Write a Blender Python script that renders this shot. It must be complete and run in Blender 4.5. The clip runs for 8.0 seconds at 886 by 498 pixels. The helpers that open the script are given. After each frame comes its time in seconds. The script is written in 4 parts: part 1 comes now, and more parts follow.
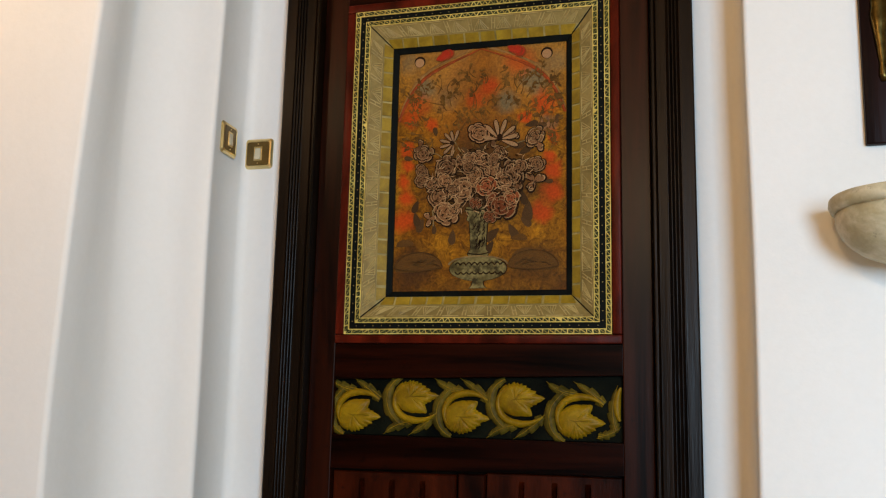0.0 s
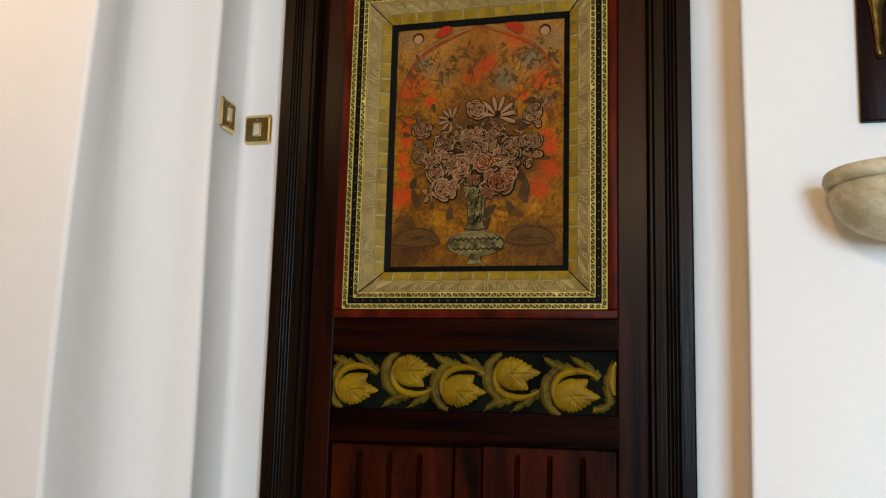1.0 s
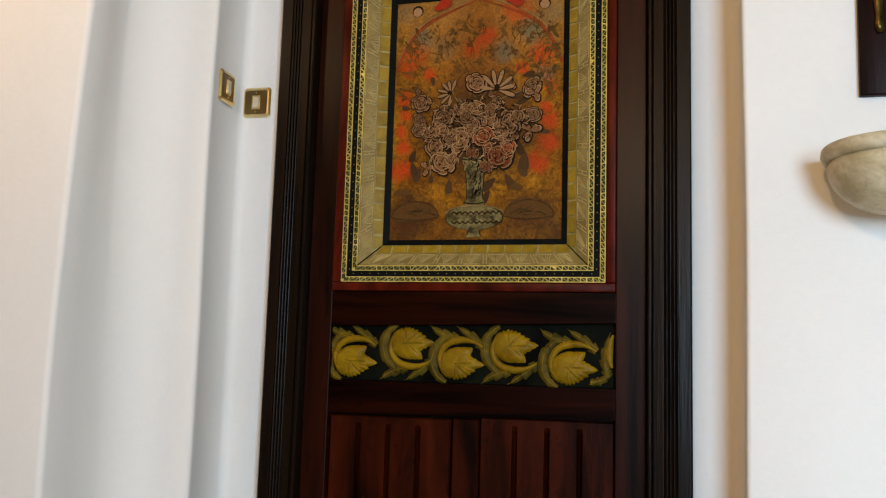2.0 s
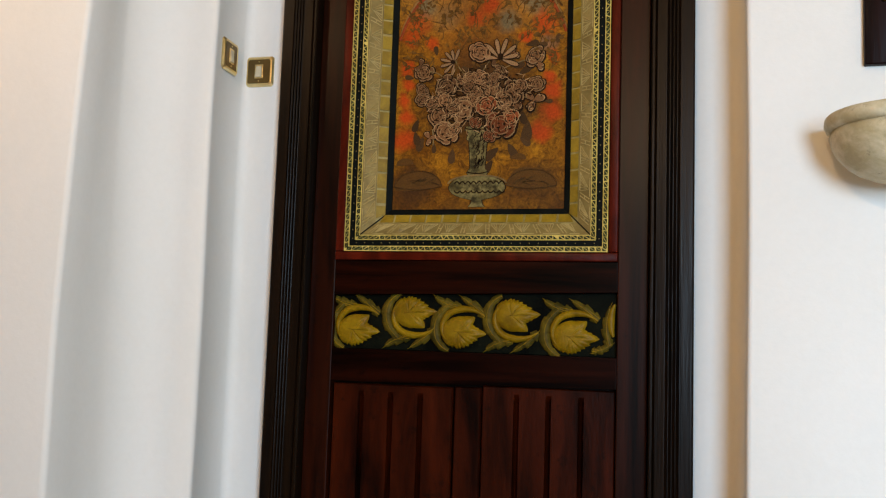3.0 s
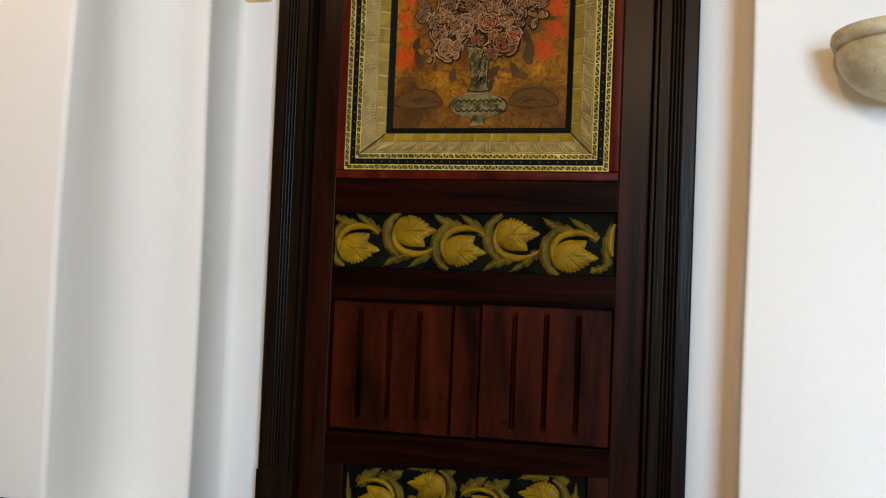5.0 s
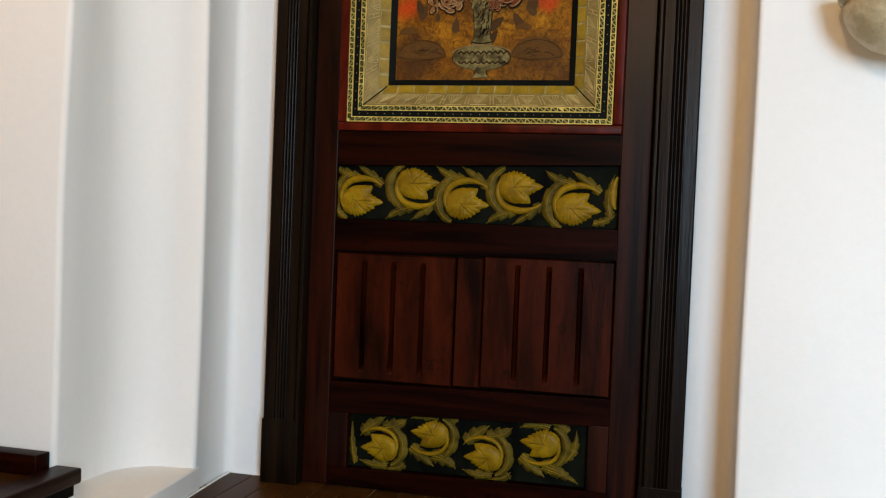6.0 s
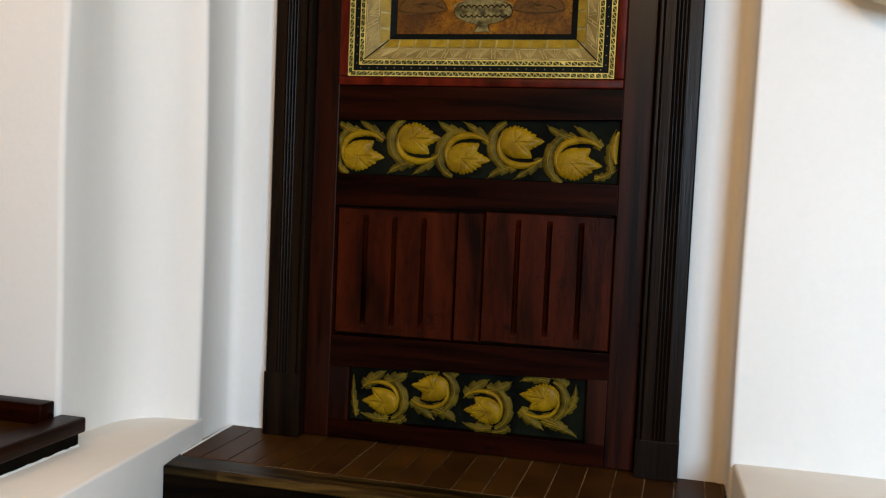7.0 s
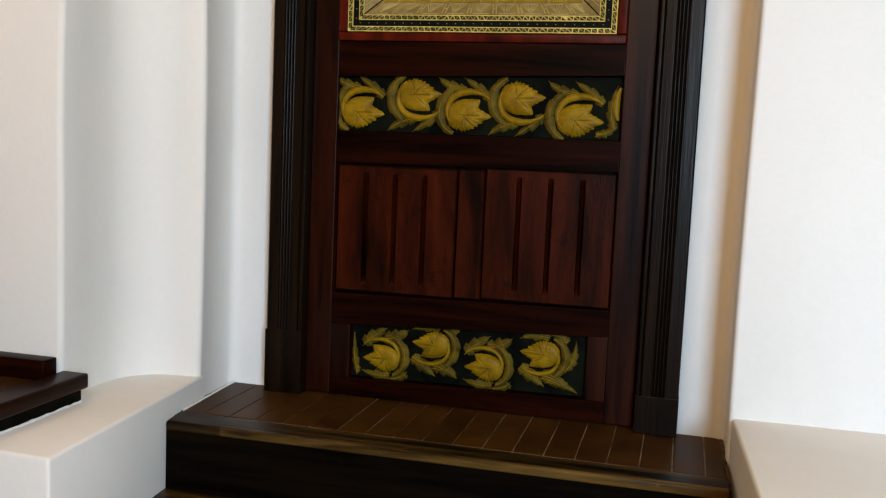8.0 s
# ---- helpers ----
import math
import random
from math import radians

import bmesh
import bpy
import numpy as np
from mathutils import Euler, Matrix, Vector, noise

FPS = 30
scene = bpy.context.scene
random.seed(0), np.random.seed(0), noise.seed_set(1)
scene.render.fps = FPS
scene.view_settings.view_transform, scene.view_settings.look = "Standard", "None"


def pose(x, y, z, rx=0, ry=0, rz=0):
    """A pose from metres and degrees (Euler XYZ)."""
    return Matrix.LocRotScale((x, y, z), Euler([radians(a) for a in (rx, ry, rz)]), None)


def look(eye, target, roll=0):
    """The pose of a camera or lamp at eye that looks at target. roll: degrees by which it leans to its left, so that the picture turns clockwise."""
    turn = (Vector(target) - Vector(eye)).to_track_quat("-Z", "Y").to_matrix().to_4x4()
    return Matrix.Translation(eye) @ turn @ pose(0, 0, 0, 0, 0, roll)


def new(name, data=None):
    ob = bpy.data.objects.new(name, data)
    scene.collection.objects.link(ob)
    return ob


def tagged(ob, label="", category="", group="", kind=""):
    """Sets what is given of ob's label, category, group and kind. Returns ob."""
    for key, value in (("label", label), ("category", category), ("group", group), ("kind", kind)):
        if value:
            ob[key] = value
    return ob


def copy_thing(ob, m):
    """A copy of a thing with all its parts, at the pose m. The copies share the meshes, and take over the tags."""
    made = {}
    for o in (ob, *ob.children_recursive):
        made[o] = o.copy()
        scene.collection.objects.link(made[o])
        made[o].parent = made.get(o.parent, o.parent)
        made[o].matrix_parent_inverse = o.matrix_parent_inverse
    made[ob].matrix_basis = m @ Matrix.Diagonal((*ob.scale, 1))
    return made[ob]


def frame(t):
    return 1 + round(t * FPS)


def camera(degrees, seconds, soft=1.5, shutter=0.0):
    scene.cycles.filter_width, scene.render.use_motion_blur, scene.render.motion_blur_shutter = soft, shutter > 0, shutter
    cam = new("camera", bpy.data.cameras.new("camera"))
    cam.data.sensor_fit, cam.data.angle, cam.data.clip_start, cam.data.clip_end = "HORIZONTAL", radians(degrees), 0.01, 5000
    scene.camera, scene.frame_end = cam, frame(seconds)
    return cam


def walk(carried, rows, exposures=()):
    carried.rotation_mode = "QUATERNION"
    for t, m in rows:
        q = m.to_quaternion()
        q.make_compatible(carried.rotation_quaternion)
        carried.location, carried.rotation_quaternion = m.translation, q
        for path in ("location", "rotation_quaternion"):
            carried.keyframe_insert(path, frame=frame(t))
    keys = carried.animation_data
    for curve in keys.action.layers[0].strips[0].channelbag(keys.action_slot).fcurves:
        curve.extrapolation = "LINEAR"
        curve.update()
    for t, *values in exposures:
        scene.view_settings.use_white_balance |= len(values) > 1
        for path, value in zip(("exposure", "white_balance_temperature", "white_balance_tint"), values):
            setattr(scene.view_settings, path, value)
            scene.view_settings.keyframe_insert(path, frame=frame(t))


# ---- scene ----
cam = camera(51.0, 8.0, soft=1.2)
PATH = [
    (0, (0.544, -2.254, 0.778), (0.012, -0.357, 1.121), 1.3),
    (0.5, (0.545, -2.264, 0.776), (0.017, -0.361, 1.094), 1.4),
    (1, (0.55, -2.27, 0.761), (0.021, -0.365, 1.064), 1.5),
    (1.5, (0.547, -2.273, 0.75), (0.023, -0.364, 1.034), 1.6),
    (3, (0.549, -2.28, 0.729), (0.02, -0.362, 0.935), 1.9),
    (3.5, (0.547, -2.279, 0.71), (0.019, -0.359, 0.894), 2.0),
    (4, (0.55, -2.28, 0.703), (0.021, -0.357, 0.849), 2.2),
    (4.5, (0.554, -2.275, 0.687), (0.021, -0.35, 0.801), 2.3),
    (6, (0.508, -2.306, 0.714), (0.017, -0.368, 0.656), 2.3),
    (6.5, (0.522, -2.308, 0.697), (0.023, -0.374, 0.605), 2.4),
    (7, (0.524, -2.31, 0.683), (0.024, -0.377, 0.554), 2.5),
    (7.5, (0.523, -2.311, 0.663), (0.025, -0.381, 0.501), 2.5),
    (8, (0.521, -2.308, 0.669), (0.027, -0.381, 0.46), 2.5),
]
walk(cam, [(t, look(eye, target, roll)) for t, eye, target, roll in PATH], exposures=[(0, -0.05), (3, -0.02), (8, 0.1)])

# ---- light ----
world = bpy.data.worlds.new("sky")
scene.world = world
world.use_nodes = True
wn = world.node_tree
sky = wn.nodes.new("ShaderNodeTexSky")
sky.sky_type, sky.sun_disc, sky.sun_elevation, sky.sun_rotation = "NISHITA", False, radians(35), radians(150)
wn.nodes["Background"].inputs["Strength"].default_value = 0.12
wn.links.new(sky.outputs[0], wn.nodes["Background"].inputs["Color"])


def window_light(name, place, target, width, height, power, colour):
    lamp = bpy.data.lights.new(name, "AREA")
    lamp.shape, lamp.size, lamp.size_y, lamp.energy, lamp.color = "RECTANGLE", width, height, power, colour
    ob = new(name, lamp)
    ob.matrix_world = look(place, target)
    return ob


# daylight in the window behind, and two unseen warm lamps that mirror in the door's varnish
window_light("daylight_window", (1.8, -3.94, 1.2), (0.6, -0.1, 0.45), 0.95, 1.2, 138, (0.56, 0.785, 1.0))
# left lamp inferred from its glow, rear one added as warm fill
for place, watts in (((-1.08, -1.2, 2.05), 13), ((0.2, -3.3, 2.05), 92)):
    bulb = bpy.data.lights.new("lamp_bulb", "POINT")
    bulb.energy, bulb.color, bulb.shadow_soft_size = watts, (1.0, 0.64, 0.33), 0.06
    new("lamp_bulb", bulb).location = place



# ---- materials ----
def material(name, base, dark=None, rough=0.6, grain=(8, 8, 8), fine=120.0, amount=0.5, bump=0.15, metal=0.0, spread=(0.35, 0.65),
             coat=0.0, rough_var=0.1, wear=None, wear_amount=0.0, per_piece=0.0, specular=0.16, bump_size=0.002):
    """A painted or natural surface: two colours mixed by stretched noise, a finer speckle, bump, uneven gloss and some wear."""
    m = bpy.data.materials.new(name)
    m.use_nodes = True
    nt = m.node_tree
    b = nt.nodes["Principled BSDF"]

    def node(kind, **inputs):
        n = nt.nodes.new(kind)
        for k, v in inputs.items():
            n.inputs[k.replace("_", " ")].default_value = v
        return n

    def mix(fac, one, two, blend="MIX"):
        n = nt.nodes.new("ShaderNodeMix")
        n.data_type, n.blend_type = "RGBA", blend
        for sock, val in ((n.inputs["Factor"], fac), (n.inputs["A"], one), (n.inputs["B"], two)):
            if hasattr(val, "is_output"):
                nt.links.new(val, sock)
            else:
                sock.default_value = val if sock.name == "Factor" else (*val, 1)
        return n.outputs["Result"]

    coords = nt.nodes.new("ShaderNodeTexCoord")
    place = node("ShaderNodeMapping", Scale=grain)
    nt.links.new(coords.outputs["Object"], place.inputs["Vector"])
    if per_piece:
        info = nt.nodes.new("ShaderNodeObjectInfo")
        shift = nt.nodes.new("ShaderNodeVectorMath")
        shift.operation = "SCALE"
        shift.inputs[0].default_value = (13, 7, 29)
        nt.links.new(info.outputs["Random"], shift.inputs["Scale"])
        nt.links.new(shift.outputs[0], place.inputs["Location"])
    big = node("ShaderNodeTexNoise", Scale=1.0, Detail=5.0, Roughness=0.6, Distortion=0.4)
    nt.links.new(place.outputs[0], big.inputs["Vector"])
    ramp = node("ShaderNodeMapRange")
    ramp.inputs["From Min"].default_value, ramp.inputs["From Max"].default_value = spread
    nt.links.new(big.outputs["Fac"], ramp.inputs["Value"])
    small = node("ShaderNodeTexNoise", Scale=fine, Detail=3.0, Roughness=0.65)
    if max(grain) > 4 * min(grain):
        # the fine grain of wood runs with the coarse one
        small.inputs["Scale"].default_value = fine / max(grain)
        nt.links.new(place.outputs[0], small.inputs["Vector"])
    else:
        nt.links.new(coords.outputs["Object"], small.inputs["Vector"])
    dark = dark or tuple(c * 0.75 for c in base)
    col = mix(ramp.outputs[0], dark, base)
    grey = mix(small.outputs["Fac"], (0.62, 0.62, 0.62), (1.3, 1.3, 1.3))
    col = mix(amount, col, mix(1.0, col, grey, "MULTIPLY"))
    if wear:
        spots = node("ShaderNodeTexNoise", Scale=26.0, Detail=8.0, Roughness=0.75)
        nt.links.new(coords.outputs["Object"], spots.inputs["Vector"])
        cut = node("ShaderNodeMapRange")
        cut.inputs["From Min"].default_value, cut.inputs["From Max"].default_value = 0.68 - 0.3 * wear_amount, 0.78 - 0.25 * wear_amount
        nt.links.new(spots.outputs["Fac"], cut.inputs["Value"])
        col = mix(cut.outputs[0], col, wear)
    if per_piece:
        var = node("ShaderNodeMapRange")
        var.inputs["To Min"].default_value, var.inputs["To Max"].default_value = 1 - per_piece, 1 + per_piece
        nt.links.new(info.outputs["Random"], var.inputs["Value"])
        hsv = nt.nodes.new("ShaderNodeHueSaturation")
        nt.links.new(var.outputs[0], hsv.inputs["Value"])
        nt.links.new(col, hsv.inputs["Color"])
        col = hsv.outputs[0]
    nt.links.new(col, b.inputs["Base Color"])
    gloss = node("ShaderNodeMapRange")
    gloss.inputs["To Min"].default_value, gloss.inputs["To Max"].default_value = max(0.02, rough - rough_var), min(1, rough + rough_var)
    nt.links.new(big.outputs["Fac"], gloss.inputs["Value"])
    nt.links.new(gloss.outputs[0], b.inputs["Roughness"])
    b.inputs["Metallic"].default_value, b.inputs["Coat Weight"].default_value = metal, coat
    b.inputs["Coat Roughness"].default_value = 0.25
    b.inputs["Specular IOR Level"].default_value = specular
    if bump:
        height = nt.nodes.new("ShaderNodeMath")
        height.operation = "ADD"
        nt.links.new(big.outputs["Fac"], height.inputs[0])
        nt.links.new(small.outputs["Fac"], height.inputs[1])
        relief = node("ShaderNodeBump", Strength=bump, Distance=bump_size)
        nt.links.new(height.outputs[0], relief.inputs["Height"])
        nt.links.new(relief.outputs[0], b.inputs["Normal"])
    return m


plaster = material("white_plaster", (0.80, 0.79, 0.77), (0.74, 0.73, 0.70), 0.8, (1.4, 1.4, 0.7), 60, 0.08, 0.12, bump_size=0.004, specular=0.2)
floor_tile = material("brown_floor_tile", (0.06, 0.024, 0.0045), (0.03, 0.0115, 0.003), 0.38, (6, 6, 6), 140, 0.6, 0.2, per_piece=0.1, specular=0.05)
grout = material("pale_grout", (0.26, 0.19, 0.11), (0.03, 0.02, 0.01), 0.9, (9, 9, 9), 200, 0.6, 0.3)
# next four: unseen surfaces, back wall dark against reflections, others tinted for warm bounce
dark_back = material("dark_brown_back_wall", (0.09, 0.06, 0.03), (0.05, 0.03, 0.015), 0.6, (14, 14, 1.5), 90, 0.5, 0.2)
cream_bounce = material("cream_bounce", (0.72, 0.60, 0.41), (0.64, 0.52, 0.34), 0.8, (1.4, 1.4, 0.7), 60, 0.12, 0.2, specular=0.2)
honey_bounce = material("honey_bounce_surface", (0.52, 0.37, 0.17), (0.40, 0.27, 0.11), 0.5, (1.5, 14, 14), 90, 0.5, 0.2)
terracotta = material("terracotta_bounce", (0.41, 0.25, 0.12), (0.31, 0.18, 0.08), 0.5, (4, 4, 4), 90, 0.5, 0.2)
step_wood = material("worn_step_wood", (0.12, 0.066, 0.016), (0.022, 0.011, 0.003), 0.4, (2.2, 34, 34), 160, 0.7, 0.4, spread=(0.38, 0.62), wear=(0.12, 0.075, 0.03), wear_amount=0.3, specular=0.07)
nosing_wood = material("dark_nosing_wood", (0.060, 0.034, 0.009), (0.004, 0.0022, 0.0008), 0.4, (1.6, 20, 20), 160, 0.7, 0.4, spread=(0.44, 0.66), specular=0.07)
landing_wood = material("scuffed_red_step_wood", (0.022, 0.0062, 0.0026), (0.007, 0.0024, 0.0012), 0.36, (30, 2, 30), 160, 0.6, 0.3, wear=(0.09, 0.05, 0.02), wear_amount=0.1, specular=0.06)
# risers darker than the nosings above them
riser_wood = material("near_black_riser_wood", (0.0055, 0.003, 0.0012), (0.001, 0.0007, 0.0004), 0.5, (2, 30, 30), 160, 0.6, 0.3, wear=(0.02, 0.011, 0.004), wear_amount=0.1, specular=0.03)
stile_wood = material("dark_red_wood", (0.024, 0.0036, 0.0004), (0.002, 0.0004, 0.0002), 0.36, (26, 26, 1.6), 180, 0.6, 0.1, specular=0.14, wear=(0.0025, 0.0008, 0.0004), wear_amount=0.3, per_piece=0.12)
rail_wood = material("dark_red_wood_across", (0.017, 0.0023, 0.0003), (0.001, 0.0003, 0.0002), 0.36, (1.6, 26, 26), 180, 0.6, 0.1, specular=0.05, wear=(0.002, 0.0007, 0.0004), wear_amount=0.35, per_piece=0.15)
board_wood = material("red_brown_board", (0.046, 0.0058, 0.0005), (0.004, 0.0008, 0.0002), 0.36, (14, 14, 2.6), 170, 0.9, 0.25, spread=(0.36, 0.68), specular=0.1, wear=(0.007, 0.0016, 0.0006), wear_amount=0.4, per_piece=0.1)
frame_wood = material("near_black_frame_wood", (0.0105, 0.0042, 0.001), (0.0016, 0.0007, 0.0002), 0.36, (40, 40, 1.2), 200, 0.6, 0.35, specular=0.12)


# ---- builders ----
def mesh_of(name, bm, mats, smooth=False):
    me = bpy.data.meshes.new(name)
    bm.to_mesh(me)
    bm.free()
    for m in mats if isinstance(mats, (list, tuple)) else (mats,):
        me.materials.append(m)
    if smooth:
        me.polygons.foreach_set("use_smooth", [True] * len(me.polygons))
    return me


def part(name, bm, mat, parent=None, label="", smooth=False):
    ob = new(name, mesh_of(name, bm, mat, smooth))
    ob.parent = parent
    return tagged(ob, label) if label else ob


def box(bm, lo, hi, bevel=0.0):
    made = bmesh.ops.create_cube(bm, size=1)["verts"]
    for v in made:
        v.co = Vector([lo[i] + (v.co[i] + 0.5) * (hi[i] - lo[i]) for i in range(3)])
    if bevel:
        edges = list({e for v in made for e in v.link_edges})
        bmesh.ops.bevel(bm, geom=edges, offset=bevel, segments=2, profile=0.6, affect="EDGES")
    return bm


def boxed(lo, hi, bevel=0.0):
    return box(bmesh.new(), lo, hi, bevel)


def prism(bm, outline, lo, hi, axis="z"):
    """A solid from an outline in the plan (axis z), or in x, z drawn along y (axis y)."""
    place = (lambda p, h: (p[0], p[1], h)) if axis == "z" else (lambda p, h: (p[0], h, p[1]))
    a = [bm.verts.new(place(p, lo)) for p in outline]
    b = [bm.verts.new(place(p, hi)) for p in outline]
    bm.faces.new(a), bm.faces.new(b)
    for i in range(len(a)):
        j = (i + 1) % len(a)
        bm.faces.new((a[i], a[j], b[j], b[i]))
    bmesh.ops.recalc_face_normals(bm, faces=bm.faces)
    return bm


def thing(name, place, label, category, group="", kind=""):
    ob = new(name)
    ob.location = place
    ob.empty_display_size = 0.05
    return tagged(ob, label, category, group, kind)


def structure(name, bm, mat, label, smooth=False):
    return tagged(part(name, bm, mat, None, "", smooth), label, name.split("_")[0], kind="structure")


# ---- the room ----
CEIL, FLOOR = 2.75, -0.34


def arc(cx, cy, r, a0, a1, n=8):
    return [(cx + r * math.cos(radians(a0 + (a1 - a0) * i / n)), cy + r * math.sin(radians(a0 + (a1 - a0) * i / n))) for i in range(n + 1)]


def plaster_wall(outline, lo, hi):
    """A wall from its plan, cut into courses so that its faces can waver a little, as hand-laid plaster does."""
    bm = bmesh.new()
    levels = [lo + (hi - lo) * i / 24 for i in range(25)]
    rings = []
    for z in levels:
        ring = []
        for x, y in outline:
            w = noise.noise(Vector((x * 1.7, y * 1.7, z * 1.3))) * 0.006
            lean = 0.045 * max(0.0, z - 0.75) if -0.95 < x < -0.8 and y < -0.36 else 0.0
            ring.append(bm.verts.new((x + w + lean, y + w, z)))
        rings.append(ring)
    n = len(outline)
    for r0, r1 in zip(rings, rings[1:]):
        for i in range(n):
            bm.faces.new((r0[i], r0[(i + 1) % n], r1[(i + 1) % n], r1[i]))
    bm.faces.new(rings[0]), bm.faces.new(rings[-1])
    bmesh.ops.recalc_face_normals(bm, faces=bm.faces)
    return bm


# wall beside the door, left: return of the doorway, shallow pier, rounded inner corner, then the wall that stands forward
left_plan = [(-0.5, 0.4), (-0.5, 0.03), (-0.64, 0.03), *arc(-0.655, 0.005, 0.025, 90, 180, 4), (-0.676, -0.08), (-0.668, -0.15),
             *arc(-0.676, -0.164, 0.012, 0, -90, 3), (-0.70, -0.181), *arc(-0.715, -0.312, 0.13, 90, 178, 14), (-0.848, -0.40),
             *arc(-0.850, -0.488, 0.014, 0, -90, 3), (-1.4, -0.515), (-3.2, -0.54), (-3.2, 0.4)]
structure("wall_left", plaster_wall(left_plan, FLOOR, CEIL), plaster, "white hand-smoothed plaster wall with a rounded return", True)
right_plan = [(0.5, 0.4), (0.5, 0.012), (0.60, 0.012), *arc(0.627, -0.018, 0.03, 90, 0, 6), (0.655, -0.10), (0.653, -0.148),
              *arc(0.665, -0.152, 0.011, 180, 270, 3), (1.1, -0.155), (3.2, -0.15), (3.2, 0.4)]
structure("wall_right", plaster_wall(right_plan, FLOOR, CEIL), plaster, "white plaster wall beside the doorway", True)
structure("wall_over_door", boxed((-0.499, 0.012, 2.12), (0.499, 0.4, CEIL)), plaster, "white plaster above the door frame")
structure("wall_behind_door", boxed((-0.6, 0.41, FLOOR), (0.6, 0.5, CEIL)), plaster, "plain plaster closing the doorway behind")
# colours of these unseen surfaces shape the bounce light and the door's reflections
structure("ceiling", boxed((-3.3, -4.2, CEIL), (3.3, 0.5, CEIL + 0.12)), honey_bounce, "unseen ceiling, honey-coloured to warm the bounce light")
structure("floor", boxed((-3.3, -4.2, FLOOR - 0.1), (3.3, 0.5, FLOOR)), terracotta, "unseen floor, terracotta-coloured to warm the bounce light")
structure("wall_east", boxed((3.2, -4.2, FLOOR), (3.35, 0.4, CEIL)), cream_bounce, "unseen side wall, cream to warm the bounce light")
structure("wall_west", boxed((-3.35, -4.2, FLOOR), (-3.2, 0.4, CEIL)), cream_bounce, "unseen side wall, cream to warm the bounce light")
bm = boxed((-3.3, -4.2, FLOOR), (1.32, -4.0, CEIL))
box(bm, (2.28, -4.2, FLOOR), (3.3, -4.0, CEIL)), box(bm, (1.32, -4.2, FLOOR), (2.28, -4.0, 0.55)), box(bm, (1.32, -4.2, 1.85), (2.28, -4.0, CEIL))
structure("wall_south", bm, dark_back, "unseen back wall with a window opening, kept dark to cut reflections")


def soft_block(outline, lo, hi, r=0.008):
    bm = prism(bmesh.new(), outline, lo, hi)
    bmesh.ops.bevel(bm, geom=list(bm.edges), offset=r, segments=3, profile=0.5, affect="EDGES")
    return bm


structure("ledge_left", soft_block([(-0.664, -0.14), (-0.605, -0.842), (-1.6, -0.80), (-1.6, -0.14)], FLOOR, 0.06), plaster, "low white plaster ledge beside the step", True)
structure("ledge_right", soft_block([(0.658, -0.12), (2.6, -0.12), (2.6, -1.1), (0.70, -1.1)], FLOOR, 0.1), plaster, "low white plaster ledge beside the step", True)

# ---- steps ----
step = thing("door_step", (0, 0, 0), "brown tiled door step with a worn dark wooden nosing", "step")
part("bed", boxed((-0.67, -0.32, -0.17), (0.652, 0.05, -0.0015)), grout, step, "pale mortar bed")
bm = prism(bmesh.new(), [(-0.642, -0.372), (0.660, -0.362), (0.656, -0.2838), (-0.655, -0.2832)], -0.024, 0.0)
bmesh.ops.bevel(bm, geom=list(bm.edges), offset=0.008, segments=3, profile=0.6, affect="EDGES")
part("nosing", bm, nosing_wood, step, "dark stained wooden nosing", True)
# lighter strip along the front edge: wear and its golden highlight in colour
bm = prism(bmesh.new(), [(-0.50, -0.3755), (0.652, -0.3665), (0.652, -0.349), (-0.50, -0.358)], -0.0215, 0.0018)
bmesh.ops.bevel(bm, geom=list(bm.edges), offset=0.006, segments=3, profile=0.5, affect="EDGES")
part("worn_edge", bm, step_wood, step, "golden-brown edge, wear and highlight in one colour", True)
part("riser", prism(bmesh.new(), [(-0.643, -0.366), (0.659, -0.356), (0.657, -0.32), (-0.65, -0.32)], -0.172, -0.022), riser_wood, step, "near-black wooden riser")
low = thing("lower_step", (0, 0, 0), "dark brown lower step of worn wood", "step")
part("tread", boxed((-0.66, -0.75, -0.215), (0.68, -0.3, -0.17), 0.01), step_wood, low, "", True)
part("riser", boxed((-0.64, -0.72, FLOOR), (0.67, -0.34, -0.215)), step_wood, low)

# ---- raised landing by the left wall ----
land = thing("landing_step", (0, 0, 0), "raised tiled landing edged with dark wood", "step")
part("core", boxed((-1.7, -1.5, FLOOR), (-0.805, -0.52, 0.112)), step_wood, land)
part("nosing", boxed((-0.835, -1.5, 0.095), (-0.768, -0.49, 0.13), 0.006), landing_wood, land, "dark wooden nosing", True)
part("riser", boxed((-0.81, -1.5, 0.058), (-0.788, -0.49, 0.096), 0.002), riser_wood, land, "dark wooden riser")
part("skirting", boxed((-1.7, -0.56, 0.118), (-0.836, -0.512, 0.165), 0.004), rail_wood, land, "dark red wooden upstand", True)
part("tread", boxed((-1.7, -1.5, 0.112), (-0.836, -0.56, 0.12)), floor_tile, land, "dark brown tiles")


